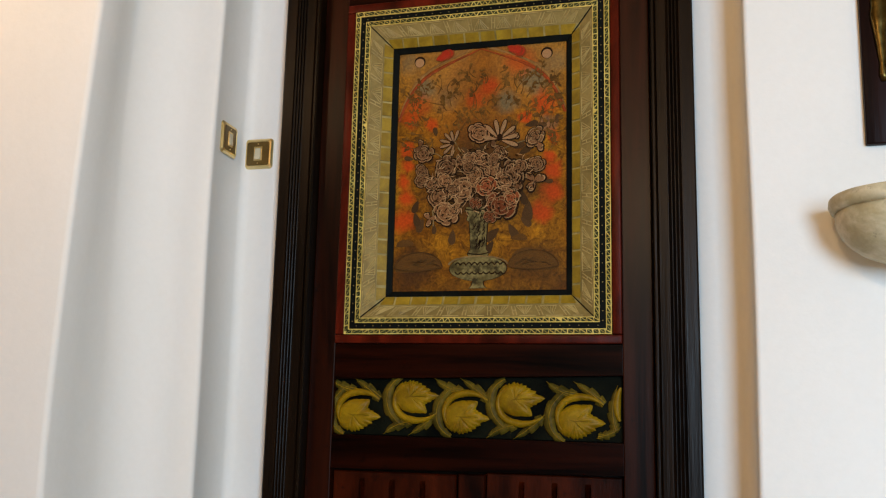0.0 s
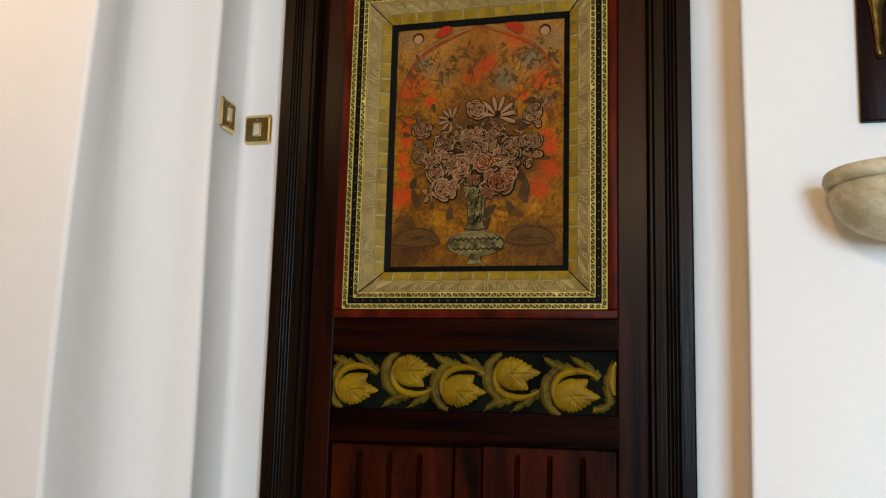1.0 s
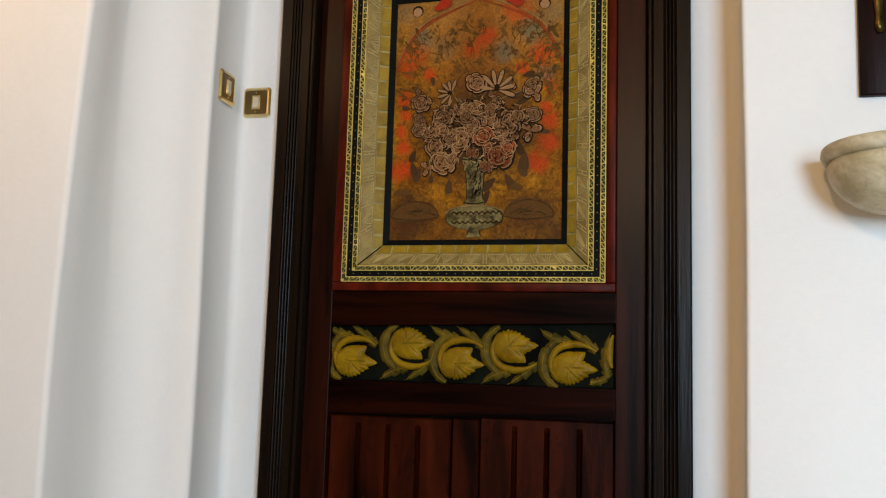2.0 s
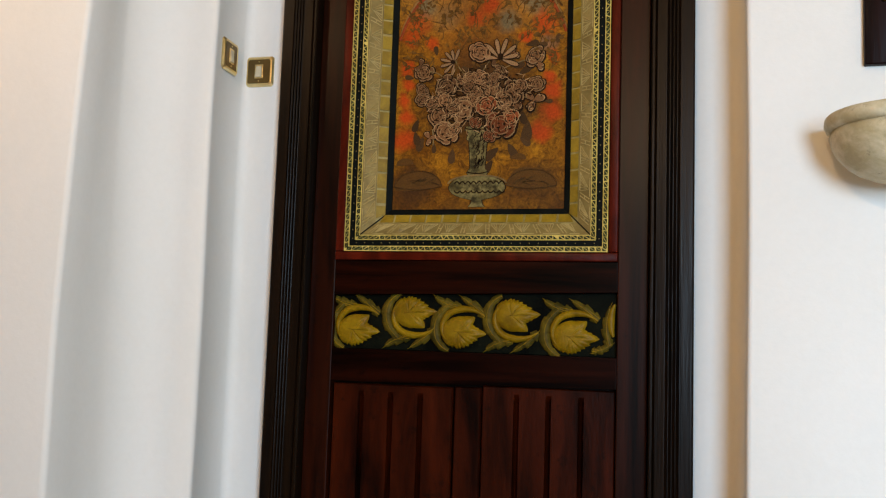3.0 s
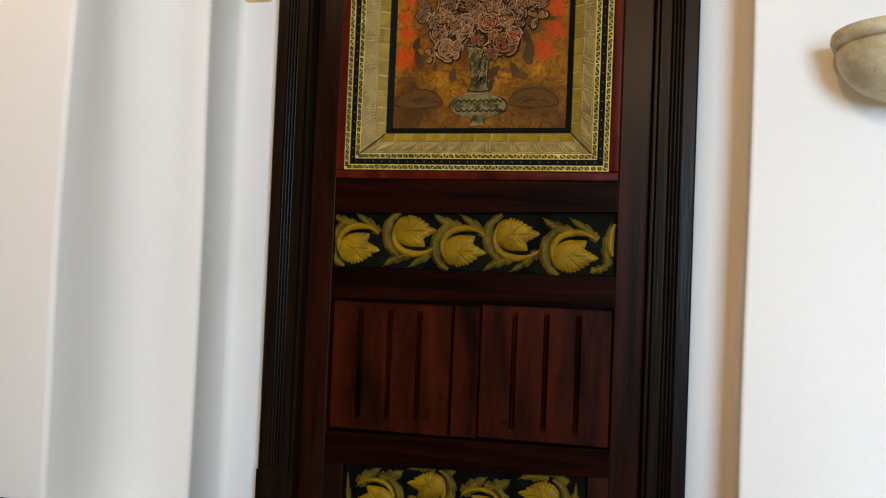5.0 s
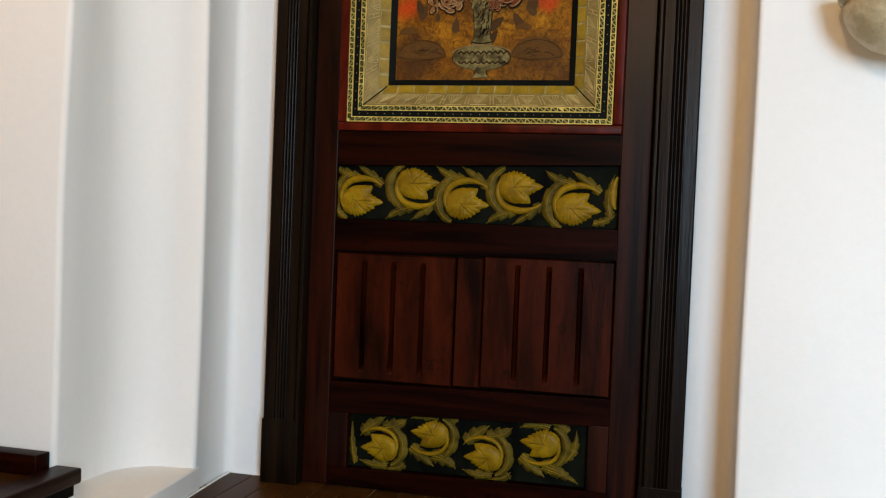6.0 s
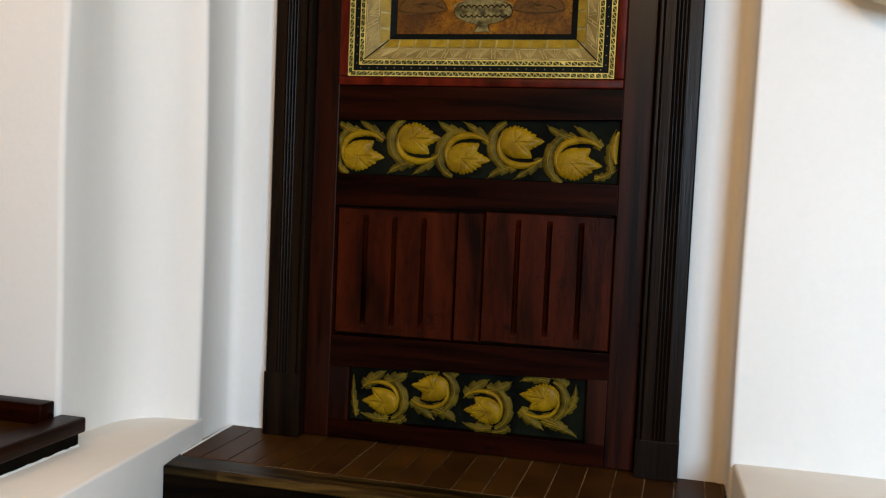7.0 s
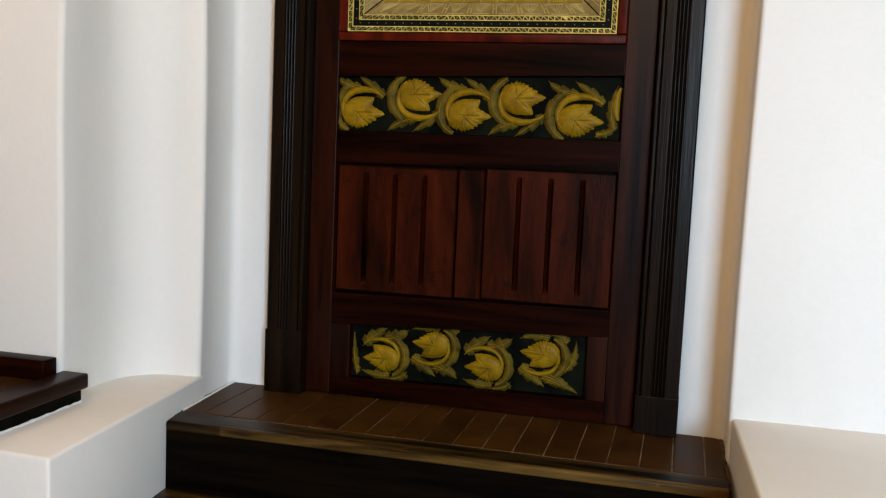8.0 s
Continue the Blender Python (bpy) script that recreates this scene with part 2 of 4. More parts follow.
def ragged_bead(p0, p1, seed, n=70):
    """A rough seam of plaster where the wall meets the tiles."""
    bm, rnd = bmesh.new(), random.Random(seed)
    a, b = Vector(p0), Vector(p1)
    side = (b - a).cross(Vector((0, 0, 1))).normalized()
    rows = []
    for i in range(n + 1):
        c = a.lerp(b, i / n)
        w, h = 0.001 + 0.004 * rnd.random(), 0.001 + 0.003 * rnd.random()
        rows.append([bm.verts.new(c - side * 0.006 + Vector((0, 0, -0.004))), bm.verts.new(c - side * 0.004 + Vector((0, 0, h))), bm.verts.new(c + side * w * 0.5 + Vector((0, 0, h * 0.7))), bm.verts.new(c + side * w + Vector((0, 0, -0.003)))])
    for r0, r1 in zip(rows, rows[1:]):
        for k in range(3):
            bm.faces.new((r0[k], r1[k], r1[k + 1], r0[k + 1]))
    bmesh.ops.recalc_face_normals(bm, faces=bm.faces)
    return bm


structure("trim_left", ragged_bead((-0.668, 0.02, 0.0), (-0.649, -0.285, 0.0), 2), plaster, "rough plaster seam along the tiles")
structure("trim_right", ragged_bead((0.655, -0.33, 0.0), (0.650, 0.0, 0.0), 4), step_wood, "rough dark seam along the tiles")
structure("trim_back", ragged_bead((-0.552, 0.027, 0.0), (-0.66, 0.027, 0.0), 3), plaster, "rough plaster seam along the tiles")
structure("trim_landing", ragged_bead((-0.786, -1.4, 0.062), (-0.788, -0.492, 0.062), 6), plaster, "rough plaster seam under the landing")

# fixtures for the two warm lamps, unseen and made up in form
lamp = thing("pendant_lamp", (-1.08, -1.2, CEIL), "small pendant lamp added out of view on the ceiling", "lamp", "pendant lamps")
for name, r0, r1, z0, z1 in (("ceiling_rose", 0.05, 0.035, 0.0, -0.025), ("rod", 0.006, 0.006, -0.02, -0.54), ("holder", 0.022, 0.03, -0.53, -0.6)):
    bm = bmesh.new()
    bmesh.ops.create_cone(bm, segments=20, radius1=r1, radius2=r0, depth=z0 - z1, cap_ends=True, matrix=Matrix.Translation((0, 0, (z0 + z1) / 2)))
    part(name, bm, honey_bounce, lamp, "", True)
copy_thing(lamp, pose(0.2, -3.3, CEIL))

# ---- the door ----
FACE = 0.01                                     # front of the stiles and rails
L, R, TOP = -0.445, 0.434, 2.03                 # edges of the leaf
door = thing("door_leaf", (0, 0, 0), "closed dark red wooden door with painted and carved panels", "door")


def tapered(x0, x1, zl0, zl1, zr0, zr1, y0, y1, bevel=0.0008):
    """A board between two uprights whose ends may differ in height."""
    bm = prism(bmesh.new(), [(x0, zl0), (x1, zr0), (x1, zr1), (x0, zl1)], y0, y1, "y")
    bmesh.ops.bevel(bm, geom=list(bm.edges), offset=bevel, segments=2, profile=0.6, affect="EDGES")
    return bm


PL, PR = -0.376, 0.361                          # inner edges of the stiles
part("stile", boxed((L, FACE, 0.004), (PL, 0.05, TOP), 0.003), stile_wood, door)
part("stile", boxed((PR, FACE, 0.004), (R, 0.05, TOP), 0.003), stile_wood, door)
part("rail", boxed((PL, FACE, 1.878), (PR, 0.05, TOP), 0.003), rail_wood, door)
part("rail", tapered(PL, PR, 0.853, 0.944, 0.870, 0.944, FACE, 0.05), rail_wood, door)
part("rail", tapered(PL, PR, 0.628, 0.713, 0.636, 0.711, FACE, 0.05), rail_wood, door)
part("rail", tapered(PL, PR, 0.196, 0.280, 0.224, 0.292, FACE, 0.05), rail_wood, door)
part("rail", tapered(PL, PR, 0.004, 0.052, 0.004, 0.059, FACE, 0.05), rail_wood, door)
part("stile", boxed((PL, FACE + 0.001, 0.052), (-0.322, 0.05, 0.197), 0.002), stile_wood, door, "short upright beside the low panel")
part("stile", boxed((0.311, FACE + 0.001, 0.059), (PR, 0.05, 0.224), 0.002), stile_wood, door, "short upright beside the low panel")
part("backing", boxed((L, 0.06, 0.004), (R, 0.075, TOP)), frame_wood, door)


def grooved_board(x0, x1, z0, z1, grooves):
    """A board with stopped, rounded flutes: a grid whose front dips along each flute."""
    xs = {x0, x0 + 0.003, x1 - 0.003, x1} | set(np.linspace(x0 + 0.02, x1 - 0.02, 4))
    for g in grooves:
        xs |= {g + d for d in (-0.0085, -0.0072, -0.0062, -0.0035, 0.0, 0.0035, 0.0062, 0.0072, 0.0085)}
    xs = sorted(xs)
    zs = [z0, z0 + 0.003, z0 + 0.02, z0 + 0.028, z0 + 0.034, z0 + 0.042, *np.linspace(z0 + 0.08, z1 - 0.08, 8), z1 - 0.04, z1 - 0.032, z1 - 0.026, z1 - 0.018, z1 - 0.003, z1]
    bm = bmesh.new()
    grid = []
    for z in zs:
        row = []
        for x in xs:
            dip = 0.0
            for g in grooves:
                inside = max(0.0, min(1.0, (z - z0 - 0.022) / 0.02, (z1 - 0.02 - z) / 0.02))
                dip = max(dip, inside * 0.024 * max(0.0, 1 - (abs(x - g) / 0.0072) ** 2) ** 0.5)
            edge = min(x - x0, x1 - x, z - z0, z1 - z)
            row.append(bm.verts.new((x, 0.022 + dip + (0.004 if edge < 1e-6 else 0), z)))
        grid.append(row)
    for a, b in zip(grid, grid[1:]):
        for i in range(len(xs) - 1):
            bm.faces.new((a[i], a[i + 1], b[i + 1], b[i]))
    skirt = [e for e in bm.edges if e.is_boundary]
    out = bmesh.ops.extrude_edge_only(bm, edges=skirt)["geom"]
    for v in out:
        if isinstance(v, bmesh.types.BMVert):
            v.co.y = 0.058
    bmesh.ops.recalc_face_normals(bm, faces=bm.faces)
    return bm


part("board", grooved_board(PL + 0.004, -0.048, 0.288, 0.623, (-0.293, -0.213, -0.133)), board_wood, door, "fluted red-brown board")
part("board", grooved_board(-0.043, 0.026, 0.29, 0.626, ()), board_wood, door, "plain middle board")
part("board", grooved_board(0.029, PR - 0.003, 0.294, 0.631, (0.116, 0.196, 0.276)), board_wood, door, "fluted red-brown board")

# ---- the door frame ----
casing = thing("door_frame", (0, 0, 0), "near-black wooden door frame with fluted moulding", "door frame", kind="structure")


def moulded(width, length, flip):
    """A jamb's section, outer edge first: flat, four flutes, flat, bead, drawn up along z."""
    sect = [(0, 0.03), (0, -0.022), (0.004, -0.027), (0.030, -0.028)]
    x = 0.033
    for _ in range(4):
        sect += [(x, -0.028), (x + 0.0015, -0.0225), (x + 0.0035, -0.0215), (x + 0.005, -0.0235), (x + 0.0065, -0.028)]
        x += 0.0085
    sect += [(x, -0.028), (width - 0.014, -0.027), (width - 0.011, -0.022), (width - 0.008, -0.0285), (width - 0.003, -0.0285), (width, -0.025), (width, 0.055), (0, 0.055)]
    sect[0] = (0, 0.03)
    return [((-p[0] if flip else p[0]), p[1]) for p in sect]


for x, flip in ((-0.548, False), (0.541, True)):
    section = [(x + a, b) for a, b in moulded(0.102, 2.03, flip)]
    foot = 0.095 if flip else 0.172
    part("jamb", prism(bmesh.new(), section, foot - 0.002, 2.14), frame_wood, casing, "fluted dark jamb")
    s = -1 if flip else 1
    part("plinth_block", boxed((min(x - s * 0.0015, x + s * 0.1025), -0.0285, 0.001), (max(x - s * 0.0015, x + s * 0.1025), 0.055, foot), 0.001), frame_wood, casing, "plain dark plinth block")
part("head", boxed((-0.548, -0.027, 2.035), (0.541, 0.055, 2.14), 0.004), frame_wood, casing)
part("stop", boxed((-0.447, 0.0505, 0.0), (0.438, 0.0595, 2.035)), frame_wood, casing)

# ---- paints ----
gilt = material("aged_gilt", (0.72, 0.56, 0.15), (0.44, 0.31, 0.06), 0.42, (20, 20, 20), 220, 0.5, 0.3, metal=0.1, wear=(0.08, 0.06, 0.02), wear_amount=0.25)
cream = material("cream_paint", (0.42, 0.315, 0.115), (0.29, 0.21, 0.07), 0.5, (18, 18, 18), 160, 0.6, 0.4, wear=(0.2, 0.15, 0.07), wear_amount=0.2)
drab = material("grey_beige_paint", (0.29, 0.21, 0.068), (0.18, 0.125, 0.038), 0.5, (16, 16, 16), 150, 0.6, 0.5, wear=(0.13, 0.1, 0.05), wear_amount=0.2)
pale_bed = material("pale_cream_bed", (0.38, 0.3, 0.11), (0.2, 0.15, 0.045), 0.5, (18, 18, 18), 160, 0.6, 0.4)
ochre_tile = material("ochre_glaze", (0.3, 0.195, 0.016), (0.19, 0.115, 0.009), 0.4, (22, 22, 22), 150, 0.6, 0.3, per_piece=0.1)
blacked = material("black_green_paint", (0.005, 0.006, 0.005), (0.002, 0.003, 0.002), 0.65, (14, 14, 14), 150, 0.5, 0.3, specular=0.06)
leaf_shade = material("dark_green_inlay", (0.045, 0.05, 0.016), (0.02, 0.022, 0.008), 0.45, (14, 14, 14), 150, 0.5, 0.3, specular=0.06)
red_paint = material("brick_red_paint", (0.10, 0.010, 0.0035), (0.028, 0.0035, 0.0015), 0.32, (14, 14, 5), 150, 0.5, 0.3, specular=0.06)
leaf_gold = material("ochre_leaf_paint", (0.27, 0.16, 0.003), (0.15, 0.082, 0.002), 0.42, (22, 22, 22), 130, 0.7, 0.5, wear=(0.07, 0.045, 0.01), wear_amount=0.15, specular=0.12)
leaf_olive = material("olive_leaf_paint", (0.125, 0.086, 0.009), (0.045, 0.033, 0.005), 0.45, (24, 24, 24), 130, 0.7, 0.5, wear=(0.2, 0.14, 0.04), wear_amount=0.12, specular=0.06)
vine_ground = material("blue_black_ground", (0.0055, 0.0065, 0.0035), (0.001, 0.0014, 0.001), 0.6, (12, 12, 12), 140, 0.6, 0.4, specular=0.03)
vein_paint = material("brown_vein_paint", (0.12, 0.066, 0.006), None, 0.5, (20, 20, 20), 130, 0.5, 0.2, specular=0.06)

# ---- painted flower panel and its nested borders ----
X0, X1, Z0, Z1 = -0.350, 0.337, 0.968, 1.852
part("panel_border", boxed((PL, 0.002, 0.945), (PR, 0.05, Z0 - 0.001), 0.003), red_paint, door, "brick-red painted border", True)
part("panel_border", boxed((PL, 0.002, Z1 + 0.001), (PR, 0.05, 1.877), 0.003), red_paint, door, "brick-red painted border", True)
part("panel_border", boxed((PL, 0.002, Z0), (X0 - 0.001, 0.05, Z1), 0.003), red_paint, door, "brick-red painted border", True)
part("panel_border", boxed((X1 + 0.001, 0.002, Z0), (PR, 0.05, Z1), 0.003), red_paint, door, "brick-red painted border", True)


def on_side(side, s, o, y):
    """A point on one side of the nested borders: s along it from 0 to 1, o inwards from the outer edge."""
    if side in "bt":
        return Vector((X0 + o + s * (X1 - X0 - 2 * o), y, Z0 + o if side == "b" else Z1 - o))
    return Vector((X0 + o if side == "l" else X1 - o, y, Z0 + o + s * (Z1 - Z0 - 2 * o)))


def hexa(bm, front, back):
    a, b = [bm.verts.new(p) for p in front], [bm.verts.new(p) for p in back]
    bm.faces.new(a), bm.faces.new(b[::-1])
    for i in range(4):
        bm.faces.new((a[i], b[i], b[(i + 1) % 4], a[(i + 1) % 4]))


def tile_on(side, length, p0, p1, o0, y0, o1, y1, back):
    """A tile between the places p0 and p1 along a side, its ends square but cut to the mitre in the corners."""
    def at(p, o, y):
        return on_side(side, min(1.0, max(0.0, (p - o) / (length - 2 * o))), o, y)
    bm = bmesh.new()
    front = [at(p0, o0, y0), at(p1, o0, y0), at(p1, o1, y1), at(p0, o1, y1)]
    hexa(bm, front, [Vector((p.x, back, p.z)) for p in front])
    return bm


def strip(side, o0, y0, o1, y1, s0=0.0, s1=1.0, back=0.05, bm=None):
    bm = bm or bmesh.new()
    front = [on_side(side, s0, o0, y0), on_side(side, s1, o0, y0), on_side(side, s1, o1, y1), on_side(side, s0, o1, y1)]
    hexa(bm, front, [Vector((p.x, back, p.z)) for p in front])
    return bm


def level(o):
    """Depth of the sloping borders at the distance o from the outer edge."""
    return float(np.interp(o, (0, 0.043, 0.076, 0.100, 0.114), (-0.002, 0.0, 0.022, 0.036, 0.043)))


for side in "blrt":
    length = (X1 - X0) if side in "bt" else (Z1 - Z0)
    for o0, o1, seed in ((0.0, 0.0135, 1), (0.029, 0.0425, 2)):
        border = part("gilt_strip", strip(side, o0, level(o0), o1, level(o1)), gilt, door, "gilt strip with dark triangles")
        bm, n, rnd = bmesh.new(), int((length - 2 * o0) / 0.0155), random.Random(seed)
        for i in range(n):
            for up in (0, 1):
                if rnd.random() < 0.02:
                    continue
                c = (i + 0.5 * up + 0.25 + rnd.uniform(-0.05, 0.05)) / n
                w = rnd.uniform(0.33, 0.43) / n
                lo, hi = (o0 + 0.0022, o1 - 0.0028) if up else (o1 - 0.0022, o0 + 0.0028)
                tri = [on_side(side, c - w, lo, level(lo) - 0.0012), on_side(side, c + w, lo, level(lo) - 0.0012), on_side(side, c, hi, level(hi) - 0.0012)]
                top = [bm.verts.new(p) for p in tri]
                low3 = [bm.verts.new(p + Vector((0, 0.003, 0))) for p in tri]
                bm.faces.new(top)
                for k in range(3):
                    bm.faces.new((top[k], low3[k], low3[(k + 1) % 3], top[(k + 1) % 3]))
        bmesh.ops.recalc_face_normals(bm, faces=bm.faces)
        tagged(part("triangle_inlay", bm, leaf_shade, border, "dark green triangles"), kind="stuff")
    part("black_strip", strip(side, 0.0135, 0.002, 0.029, 0.002), blacked, door, "black painted strip with pale specks")
    bm, n = bmesh.new(), int(length / 0.024)
    for i in range(n):
        p = on_side(side, (i + 0.5) / n, 0.0215, 0.0012)
        bmesh.ops.create_icosphere(bm, subdivisions=1, radius=0.0016, matrix=Matrix.Translation(p))
    tagged(part("speck_row", bm, drab, bpy.data.objects["black_strip" if side == "b" else "black_strip.00%d" % "blrt".index(side)], "pale specks"), kind="stuff")
    mould = part("carved_moulding", strip(side, 0.043, 0.0005, 0.076, 0.022), drab, door, "grey-beige carved moulding")
    # shallow carving: fans between paired bars, cut a little unevenly by hand
    bm, rnd = bmesh.new(), random.Random(ord(side))

    def stroke(s0, a0, s1, a1, w, lift=0.0016):
        o0, o1 = 0.043 + 0.033 * a0, 0.043 + 0.033 * a1
        p, q = on_side(side, s0, o0, level(o0) - lift), on_side(side, s1, o1, level(o1) - lift)
        d = (q - p).normalized()
        n = Vector((d.z, 0, -d.x)).normalized() * w / 2
        front = [p - n, q - n, q + n, p + n]
        hexa(bm, front, [v + Vector((0, lift + 0.002, 0)) for v in front])

    n = round(length / 0.079)
    for i in range(n):
        a, m, b = (i + 0.06) / n, (i + 0.53 + rnd.uniform(-0.03, 0.03)) / n, (i + 1.0) / n
        if i in (0, n - 1):
            a, b = a + 0.02 * (i == 0), b - 0.03 * (i == n - 1)
        for s in (a, a + 0.13 / n):
            stroke(s, 0.12, s + rnd.uniform(-0.01, 0.01) / n, 0.88, 0.0022)
        stroke(a + 0.02 / n, 0.5, a + 0.12 / n, 0.52, 0.0022)
        for f in (0.0, 0.12, 0.24):
            stroke(a + (0.2 + f) / n, 0.86, m - 0.02 / n, 0.2 + f, 0.0019)
            stroke(b - (0.08 + f) / n, 0.86, m + 0.02 / n, 0.2 + f, 0.0019)
        stroke(a + 0.2 / n, 0.9, b - 0.06 / n, 0.9, 0.002)
        stroke(a + 0.22 / n, 0.1, b - 0.08 / n, 0.1, 0.002)
    tagged(part("carving", bm, cream, mould, "worn cream carving"), kind="stuff")
    part("cream_bed", strip(side, 0.076, 0.0225, 0.100, 0.0365), pale_bed, door, "cream bed under the ochre tiles")
    part("black_fillet", strip(side, 0.100, 0.033, 0.1145, 0.040), blacked, door, "black fillet round the painting")
    n = round((length - 0.17) / 0.043)
    for i in range(n):
        g = 0.0016 + 0.0022 * rnd.random()
        p0, p1 = 0.085 + (length - 0.17) * i / n + g, 0.085 + (length - 0.17) * (i + 1) / n - g
        lift = rnd.uniform(-0.0008, 0.0008)
        part("tile", tile_on(side, length, p0, p1, 0.0775, 0.0205 + lift, 0.099, 0.0335 + lift, 0.045), ochre_tile, door)

# mitre lines
for (sx, sz) in ((0, 0), (1, 0), (0, 1), (1, 1)):
    bm = bmesh.new()
    p = [Vector((X0 + o if sx == 0 else X1 - o, level(o) - 0.0022, Z0 + o if sz == 0 else Z1 - o)) for o in (0.043, 0.1)]
    d = (p[1] - p[0]).normalized()
    w = Vector((d.z, 0, -d.x)).normalized() * 0.0012
    front = [p[0] - w, p[1] - w, p[1] + w, p[0] + w]
    hexa(bm, front, [v + Vector((0, 0.004, 0)) for v in front])
    part("mitre_joint", bm, blacked, door)


def painted_ground():
    """Ochre and brown brushwork with soft patches of red, grey-blue and dark umber where the painter put them."""
    m = bpy.data.materials.new("flower_painting")
    m.use_nodes = True
    nt = m.node_tree
    b = nt.nodes["Principled BSDF"]
    link = nt.links.new
    co = nt.nodes.new("ShaderNodeTexCoord")

    def tex(scale, detail, rough=0.6, distortion=0.0, kind="ShaderNodeTexNoise"):
        n = nt.nodes.new(kind)
        n.inputs["Scale"].default_value, n.inputs["Detail"].default_value = scale, detail
        n.inputs["Roughness"].default_value, n.inputs["Distortion"].default_value = rough, distortion
        link(co.outputs["Object"], n.inputs["Vector"])
        return n

    def mix(fac, one, two, blend="MIX"):
        n = nt.nodes.new("ShaderNodeMix")
        n.data_type, n.blend_type = "RGBA", blend
        link(fac, n.inputs["Factor"])
        for sock, val in ((n.inputs["A"], one), (n.inputs["B"], two)):
            if isinstance(val, tuple):
                sock.default_value = (*val, 1)
            else:
                link(val, sock)
        return n.outputs["Result"]

    def span(value, lo, hi, to=(0, 1)):
        n = nt.nodes.new("ShaderNodeMapRange")
        n.inputs["From Min"].default_value, n.inputs["From Max"].default_value = lo, hi
        n.inputs["To Min"].default_value, n.inputs["To Max"].default_value = to
        link(value, n.inputs["Value"])
        return n.outputs[0]

    cloud, brush, fine = tex(7, 6, 0.65, 0.6), tex(34, 8, 0.75, 1.6), tex(160, 4, 0.7)
    warp = tex(16, 5, 0.7)
    off = nt.nodes.new("ShaderNodeVectorMath")
    off.operation = "MULTIPLY_ADD"
    link(warp.outputs["Color"], off.inputs[0])
    off.inputs[1].default_value = (0.05, 0, 0.05)
    link(co.outputs["Object"], off.inputs[2])
    col = mix(span(cloud.outputs["Fac"], 0.35, 0.65), (0.18, 0.060, 0.004), (0.40, 0.168, 0.009))
    col = mix(span(brush.outputs["Fac"], 0.36, 0.60), (0.072, 0.026, 0.004), col)
    red, blue, dark, pink, sand = (0.43, 0.048, 0.006), (0.13, 0.115, 0.062), (0.040, 0.018, 0.008), (0.24, 0.13, 0.075), (0.36, 0.2, 0.055)
    patches = [(-0.205, 1.705, 0.026, blue, 0.55), (0.192, 1.685, 0.028, blue, 0.6), (-0.07, 1.735, 0.02, blue, 0.4), (0.0, 1.62, 0.16, (0.30, 0.095, 0.014), 0.5), (-0.14, 1.70, 0.10, sand, 0.3), (0.14, 1.70, 0.10, sand, 0.3),
               (-0.16, 1.636, 0.026, blue, 0.8), (0.137, 1.64, 0.034, blue, 0.8), (0.063, 1.58, 0.028, blue, 0.85), (-0.10, 1.60, 0.03, blue, 0.35),
               (0.02, 1.63, 0.024, red, 0.95), (-0.02, 1.597, 0.026, red, 0.8), (-0.18, 1.59, 0.03, red, 0.75), (0.10, 1.695, 0.034, red, 0.65),
               (0.165, 1.578, 0.03, red, 0.9), (-0.14, 1.537, 0.015, red, 0.9), (0.116, 1.538, 0.013, red, 1.0), (-0.20, 1.55, 0.02, red, 0.8), (0.17, 1.515, 0.022, pink, 0.6),
               (-0.208, 1.468, 0.017, red, 1.0), (-0.20, 1.424, 0.016, red, 0.9), (-0.213, 1.376, 0.019, red, 1.0), (-0.207, 1.33, 0.02, red, 1.0), (-0.214, 1.268, 0.026, red, 0.95),
               (0.188, 1.483, 0.014, red, 0.9), (0.176, 1.435, 0.015, red, 1.0), (0.188, 1.393, 0.022, red, 1.0), (0.184, 1.335, 0.022, red, 1.0), (0.157, 1.285, 0.024, red, 1.0),
               (-0.05, 1.36, 0.10, dark, 0.75), (0.06, 1.36, 0.10, dark, 0.75), (0.0, 1.46, 0.08, dark, 0.6), (0.0, 1.60, 0.07, dark, 0.25),
               (-0.17, 1.150, 0.052, dark, 0.7), (-0.195, 1.150, 0.04, dark, 0.5), (0.12, 1.155, 0.045, dark, 0.6), (0.17, 1.150, 0.05, dark, 0.6),
               (-0.2, 1.085, 0.05, dark, 0.55), (-0.06, 1.080, 0.05, dark, 0.5), (0.08, 1.080, 0.05, dark, 0.55), (0.2, 1.085, 0.05, dark, 0.55)]
    for x, z, r, colour, amount in patches:
        gap = nt.nodes.new("ShaderNodeVectorMath")
        gap.operation = "DISTANCE"
        link(off.outputs[0], gap.inputs[0])
        gap.inputs[1].default_value = (x + 0.025, 0.045, z + 0.025)
        soft = span(gap.outputs["Value"], r * 1.5, r * 0.55, (0, amount * 0.92))
        col = mix(soft, col, colour)
    speck = mix(span(fine.outputs["Fac"], 0.3, 0.7), (0.55, 0.55, 0.55), (1.35, 1.35, 1.35))
    mul = nt.nodes.new("ShaderNodeMix")
    mul.data_type, mul.blend_type = "RGBA", "MULTIPLY"
    mul.inputs["Factor"].default_value = 0.8
    link(col, mul.inputs["A"]), link(speck, mul.inputs["B"])
    link(mul.outputs["Result"], b.inputs["Base Color"])
    b.inputs["Roughness"].default_value, b.inputs["Specular IOR Level"].default_value = 0.5, 0.06
    bump = nt.nodes.new("ShaderNodeBump")
    bump.inputs["Strength"].default_value, bump.inputs["Distance"].default_value = 0.5, 0.002
